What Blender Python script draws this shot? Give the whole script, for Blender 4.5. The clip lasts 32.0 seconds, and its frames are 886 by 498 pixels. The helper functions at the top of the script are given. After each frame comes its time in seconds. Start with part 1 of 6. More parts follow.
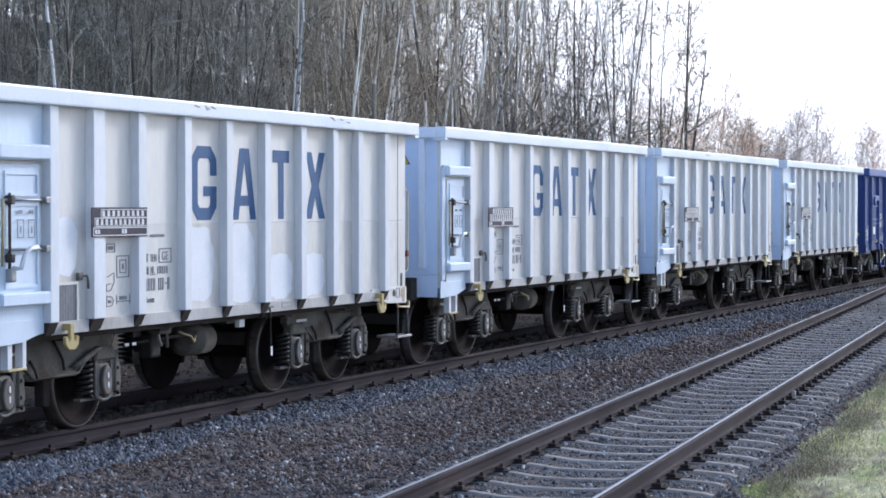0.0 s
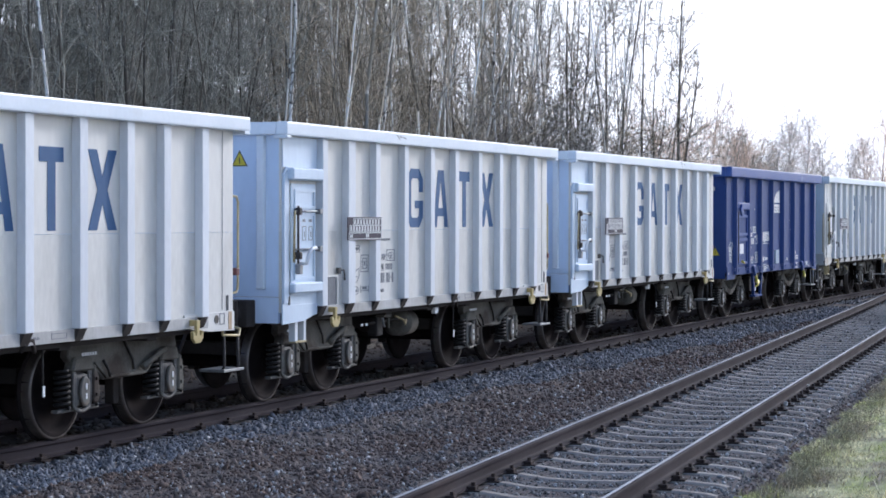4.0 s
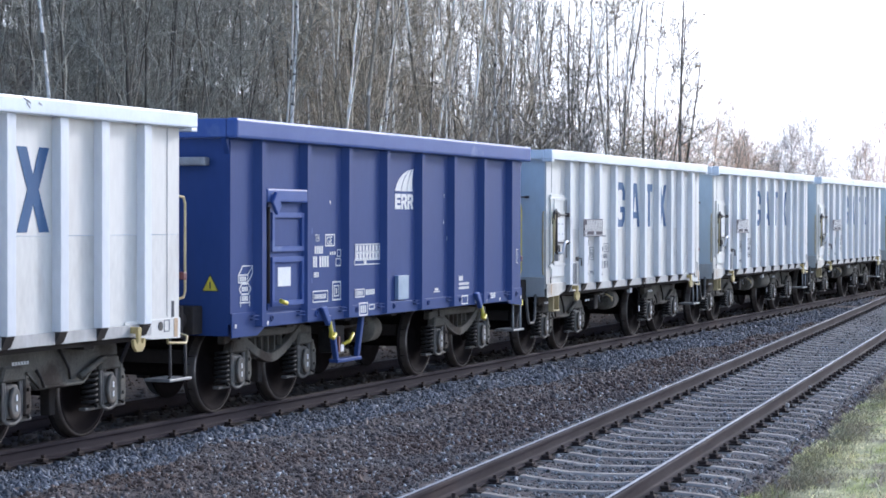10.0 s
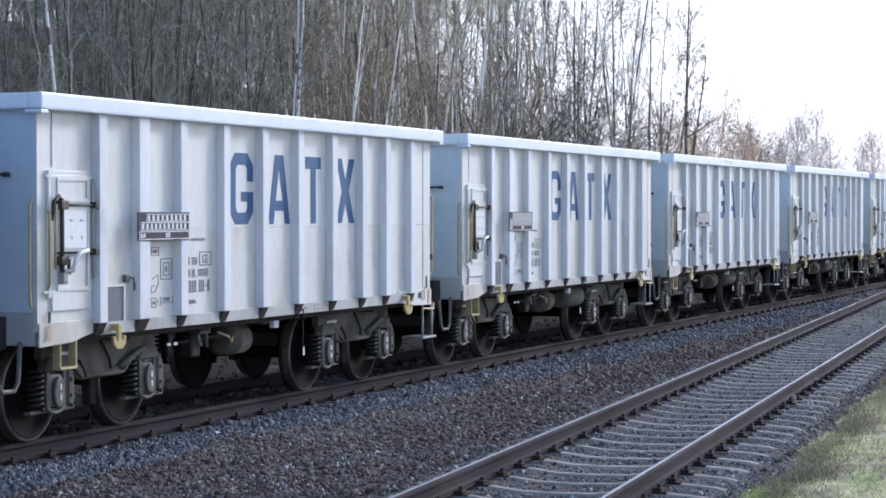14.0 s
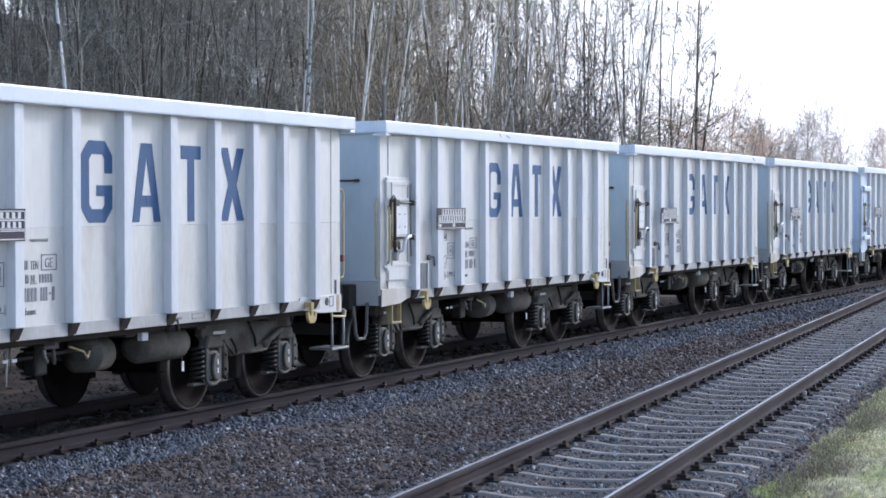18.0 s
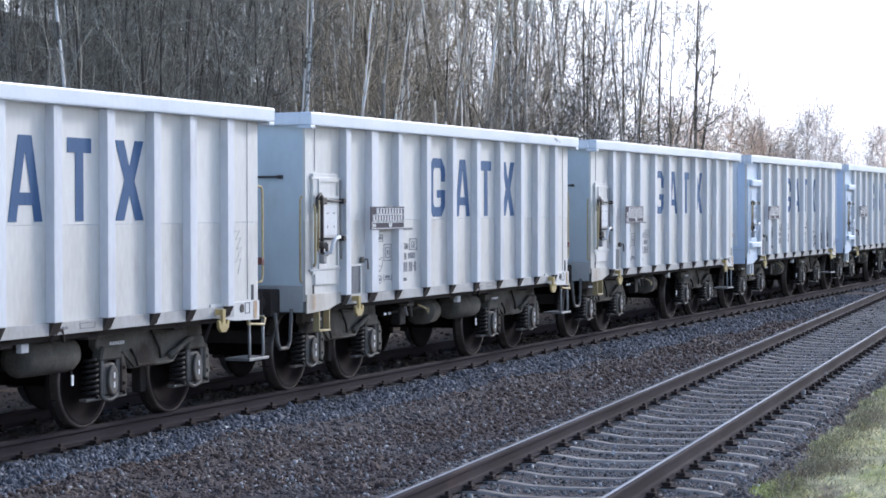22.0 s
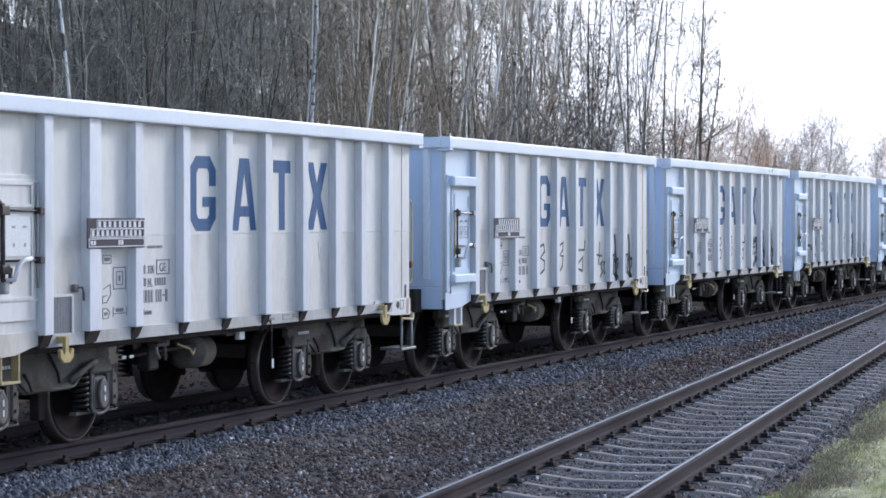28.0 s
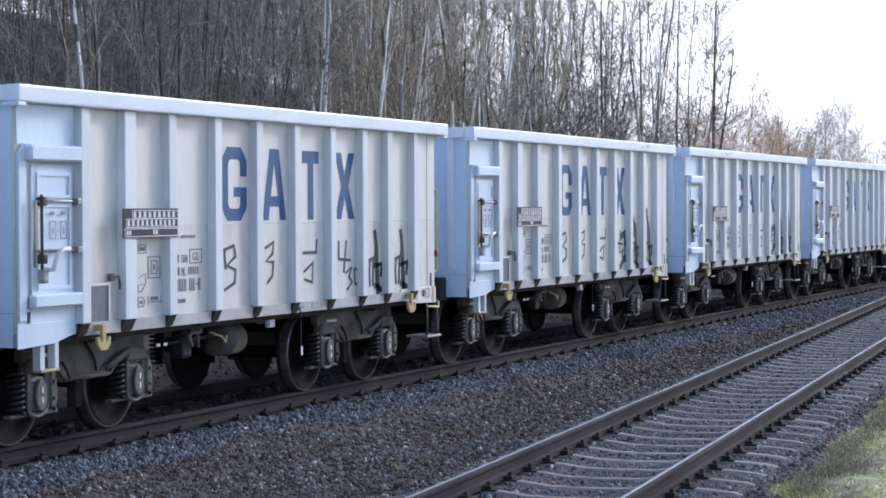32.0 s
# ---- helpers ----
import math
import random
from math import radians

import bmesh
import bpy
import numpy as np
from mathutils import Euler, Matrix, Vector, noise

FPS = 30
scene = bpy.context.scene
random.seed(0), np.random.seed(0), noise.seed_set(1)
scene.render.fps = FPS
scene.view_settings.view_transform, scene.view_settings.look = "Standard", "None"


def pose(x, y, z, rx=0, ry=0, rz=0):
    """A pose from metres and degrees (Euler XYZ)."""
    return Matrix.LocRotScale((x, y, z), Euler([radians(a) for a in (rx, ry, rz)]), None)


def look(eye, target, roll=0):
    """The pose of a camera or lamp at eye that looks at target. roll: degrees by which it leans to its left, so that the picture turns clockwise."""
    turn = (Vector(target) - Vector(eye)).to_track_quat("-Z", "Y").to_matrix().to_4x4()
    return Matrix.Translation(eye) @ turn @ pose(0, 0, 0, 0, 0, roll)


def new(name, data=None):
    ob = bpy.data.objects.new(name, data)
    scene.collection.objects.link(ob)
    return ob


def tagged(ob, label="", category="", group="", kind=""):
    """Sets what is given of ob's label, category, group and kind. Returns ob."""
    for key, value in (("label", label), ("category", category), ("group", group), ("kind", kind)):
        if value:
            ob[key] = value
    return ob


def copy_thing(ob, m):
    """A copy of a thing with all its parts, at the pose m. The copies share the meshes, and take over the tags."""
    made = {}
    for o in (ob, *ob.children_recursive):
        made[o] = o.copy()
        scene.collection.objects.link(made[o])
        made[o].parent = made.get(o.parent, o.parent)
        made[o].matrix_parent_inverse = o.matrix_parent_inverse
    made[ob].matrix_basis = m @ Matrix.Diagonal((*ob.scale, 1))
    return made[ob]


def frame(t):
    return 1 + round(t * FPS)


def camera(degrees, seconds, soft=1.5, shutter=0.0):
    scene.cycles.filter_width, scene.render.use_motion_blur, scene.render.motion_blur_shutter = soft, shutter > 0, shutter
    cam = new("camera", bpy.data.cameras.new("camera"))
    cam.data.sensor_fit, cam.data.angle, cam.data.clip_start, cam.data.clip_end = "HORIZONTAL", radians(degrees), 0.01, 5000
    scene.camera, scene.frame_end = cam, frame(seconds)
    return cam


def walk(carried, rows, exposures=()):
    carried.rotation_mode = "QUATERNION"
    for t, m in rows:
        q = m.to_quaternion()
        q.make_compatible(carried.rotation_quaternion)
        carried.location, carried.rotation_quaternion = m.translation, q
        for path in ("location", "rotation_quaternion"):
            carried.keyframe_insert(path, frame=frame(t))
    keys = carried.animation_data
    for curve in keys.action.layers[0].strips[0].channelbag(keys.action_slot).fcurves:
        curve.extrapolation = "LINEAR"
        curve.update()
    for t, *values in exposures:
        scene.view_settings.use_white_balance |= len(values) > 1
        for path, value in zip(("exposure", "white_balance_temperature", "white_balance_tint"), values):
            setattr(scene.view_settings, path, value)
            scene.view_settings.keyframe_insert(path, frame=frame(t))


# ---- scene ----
EYE = (11.41, 0.0, 2.125)
TURNS = [  # seconds, yaw, pitch, roll of the hand-held camera
    (0, 21.71, -1.16, 0.01), (0.5, 21.73, -1.08, -0.07), (1, 21.71, -1.01, -0.10), (1.5, 21.62, -0.98, -0.08),
    (2, 21.55, -0.94, -0.09), (2.5, 21.49, -0.88, -0.11), (3, 21.49, -0.90, -0.14), (3.5, 21.48, -0.88, -0.15),
    (5.5, 21.59, -0.91, -0.10), (6, 21.59, -0.95, -0.08), (6.5, 21.55, -0.98, -0.10), (7, 21.49, -0.95, -0.13),
    (7.5, 21.53, -0.97, -0.15), (8, 21.63, -0.91, -0.18), (8.5, 21.63, -0.87, -0.22), (9, 21.47, -0.75, -0.22),
    (9.5, 21.48, -0.79, -0.17), (10, 21.54, -0.84, -0.14), (10.5, 21.57, -0.88, -0.12), (11, 21.63, -0.92, -0.09),
    (11.5, 21.61, -0.91, -0.10), (12, 21.63, -0.89, -0.09), (12.5, 21.68, -0.89, -0.06), (13, 21.60, -0.95, -0.03),
    (13.5, 21.65, -0.91, 0.01), (14, 21.71, -1.03, 0.04), (14.5, 21.86, -1.14, 0.04), (16.5, 21.89, -1.13, 0.01),
    (17, 21.93, -0.99, 0.01), (17.5, 21.97, -1.03, 0.06), (18, 21.99, -1.14, 0.10), (18.5, 21.95, -1.19, 0.12),
    (19, 21.97, -1.21, 0.12), (19.5, 22.05, -1.19, 0.12), (20, 22.04, -1.21, 0.11), (20.5, 21.98, -1.21, 0.08),
    (21, 21.93, -1.22, 0.07), (21.5, 21.95, -1.18, 0.06), (22, 21.97, -1.18, 0.05), (22.5, 22.03, -1.11, 0.05),
    (23, 21.91, -0.98, 0.06), (23.5, 21.90, -0.89, 0.05), (24, 21.88, -0.85, 0.03), (24.5, 21.87, -0.87, 0.02),
    (26.5, 22.16, -0.84, 0.01), (27, 22.19, -0.85, 0.02), (27.5, 22.16, -0.88, 0.02), (28, 22.10, -0.86, 0.01),
    (28.5, 22.13, -0.90, -0.02), (29, 22.15, -0.91, -0.03), (29.5, 22.15, -1.06, 0.00), (30, 22.11, -1.10, 0.08),
    (30.5, 22.18, -1.06, 0.14), (31, 22.33, -1.11, 0.17), (31.5, 22.44, -1.19, 0.21), (32, 22.47, -1.16, 0.22),
]
EXPOSURES = [(t, stops, 5450, 13) for t, stops in ((0.0, 0.84), (2.0, 0.74), (5.5, 0.70), (8.0, 0.78), (9.5, 0.96), (11.0, 1.16), (12.5, 1.05), (14.0, 0.83), (24.0, 0.82), (27.0, 0.71), (32.0, 0.69))]
cam = camera(24.27, 32.0, soft=1.7)
walk(cam, [(t, pose(*EYE, 90 + pitch, roll, yaw)) for t, yaw, pitch, roll in TURNS], exposures=EXPOSURES)

# ---- world, sun ----
world = bpy.data.worlds.new("sky")
scene.world = world
world.use_nodes = True
wn = world.node_tree.nodes
sky = wn.new("ShaderNodeTexSky")
sky.sky_type = "NISHITA"
sky.sun_disc = False
sky.sun_elevation = radians(21)
sky.sun_rotation = radians(20)
sky.air_density, sky.dust_density, sky.ozone_density = 1.0, 1.5, 1.0
wn["Background"].inputs[1].default_value = 0.13
# white winter haze all round the horizon, thinning upwards
coord, split = wn.new("ShaderNodeTexCoord"), wn.new("ShaderNodeSeparateXYZ")
fade, haze = wn.new("ShaderNodeMapRange"), wn.new("ShaderNodeMix")
fade.interpolation_type = "SMOOTHSTEP"
fade.inputs[1].default_value, fade.inputs[2].default_value = 0.06, 0.34
fade.inputs[3].default_value, fade.inputs[4].default_value = 1.0, 0.0
haze.data_type = "RGBA"
tint = wn.new("ShaderNodeMix")
tint.data_type = "RGBA"
tint.inputs[6].default_value, tint.inputs[7].default_value = (8.3, 8.6, 9.0, 1), (9.3, 8.7, 8.2, 1)
# the haze is thick towards the sun and thins to blue away from it
turn, side, both = wn.new("ShaderNodeVectorMath"), wn.new("ShaderNodeMapRange"), wn.new("ShaderNodeMath")
turn.operation, both.operation, side.interpolation_type = "DOT_PRODUCT", "MULTIPLY", "SMOOTHSTEP"
turn.inputs[1].default_value = (0.342, 0.94, 0)
side.inputs[1].default_value, side.inputs[2].default_value = -0.6, 0.4
side.inputs[3].default_value, side.inputs[4].default_value = 0.58, 1.0
for a, b in ((coord.outputs["Generated"], split.inputs[0]), (split.outputs[2], fade.inputs[0]), (coord.outputs["Generated"], turn.inputs[0]),
             (turn.outputs["Value"], side.inputs[0]), (turn.outputs["Value"], tint.inputs[0]), (tint.outputs[2], haze.inputs[7]), (fade.outputs[0], both.inputs[0]), (side.outputs[0], both.inputs[1]), (both.outputs[0], haze.inputs[0]),
             (sky.outputs[0], haze.inputs[6]), (haze.outputs[2], wn["Background"].inputs[0])):
    world.node_tree.links.new(a, b)
sun = new("sun", bpy.data.lights.new("sun", "SUN"))
sun.data.energy, sun.data.angle, sun.data.color = 1.4, radians(8), (1.0, 0.93, 0.83)
sun.matrix_world = look((0, 0, 0), (-0.319, -0.877, -0.358))


# ---- materials ----
def surf(name, c1, c2, c3=None, scale=3.0, fine=40.0, rough=0.6, metal=0.0, bump=0.0, stretch=(1, 1, 1), spread=(0.35, 0.65),
         island=0.0, rand=0.0, spec=0.4, grain_by=0.12, world_space=False, third=(0.6, 0.75)):
    """Two colours mixed by coarse and fine noise, a third in patches of its own, relief and gloss that vary."""
    m = bpy.data.materials.new(name)
    m.use_nodes = True
    nt = m.node_tree
    nodes, link = nt.nodes, nt.links.new
    bsdf = nodes["Principled BSDF"]
    tc = nodes.new("ShaderNodeTexCoord")
    if world_space:
        geo = nodes.new("ShaderNodeNewGeometry")
        source = geo.outputs["Position"]
    else:
        source = tc.outputs["Object"]
    mp = nodes.new("ShaderNodeMapping")
    mp.inputs["Scale"].default_value = stretch
    link(source, mp.inputs["Vector"])

    def tex(sc, detail=5):
        n = nodes.new("ShaderNodeTexNoise")
        n.inputs["Scale"].default_value, n.inputs["Detail"].default_value = sc, detail
        link(mp.outputs[0], n.inputs["Vector"])
        return n.outputs["Fac"]

    def ramp(fac, a, b):
        r = nodes.new("ShaderNodeMapRange")
        r.inputs[1].default_value, r.inputs[2].default_value = a, b
        link(fac, r.inputs[0])
        return r.outputs[0]

    def mix(fac, a, b, kind="MIX"):
        x = nodes.new("ShaderNodeMix")
        x.data_type, x.blend_type = "RGBA", kind
        for sock, val in ((x.inputs[0], fac), (x.inputs[6], a), (x.inputs[7], b)):
            if isinstance(val, (int, float)):
                sock.default_value = val
            elif isinstance(val, tuple):
                sock.default_value = (*val, 1)
            else:
                link(val, sock)
        return x.outputs[2]

    coarse, grain = tex(scale), tex(fine, 3)
    col = mix(ramp(coarse, *spread), c1, c2)
    if c3:
        col = mix(ramp(tex(scale * 0.61 + 0.37), *third), col, c3)
    gmul = nodes.new("ShaderNodeMapRange")
    gmul.inputs[1].default_value, gmul.inputs[2].default_value = 0.2, 0.8
    gmul.inputs[3].default_value, gmul.inputs[4].default_value = 1 - grain_by, 1 + grain_by * 0.8
    link(grain, gmul.inputs[0])
    col = mix(1.0, col, gmul.outputs[0], "MULTIPLY")
    if island or rand:
        if island:
            g2 = nodes.new("ShaderNodeNewGeometry")
            src = g2.outputs["Random Per Island"]
        else:
            g2 = nodes.new("ShaderNodeObjectInfo")
            src = g2.outputs["Random"]
        k = island or rand
        v = nodes.new("ShaderNodeMapRange")
        v.inputs[3].default_value, v.inputs[4].default_value = 1 - k, 1 + k
        link(src, v.inputs[0])
        col = mix(1.0, col, v.outputs[0], "MULTIPLY")
    link(col, bsdf.inputs["Base Color"])
    rr = nodes.new("ShaderNodeMapRange")
    rr.inputs[3].default_value, rr.inputs[4].default_value = max(0.05, rough - 0.1), min(1.0, rough + 0.1)
    link(coarse, rr.inputs[0])
    link(rr.outputs[0], bsdf.inputs["Roughness"])
    bsdf.inputs["Metallic"].default_value = metal
    bsdf.inputs["Specular IOR Level"].default_value = spec
    if bump:
        b = nodes.new("ShaderNodeBump")
        b.inputs["Strength"].default_value, b.inputs["Distance"].default_value = 0.7, bump
        link(grain, b.inputs["Height"])
        link(b.outputs[0], bsdf.inputs["Normal"])
    return m


STREAK = (1.0, 1.2, 0.35)
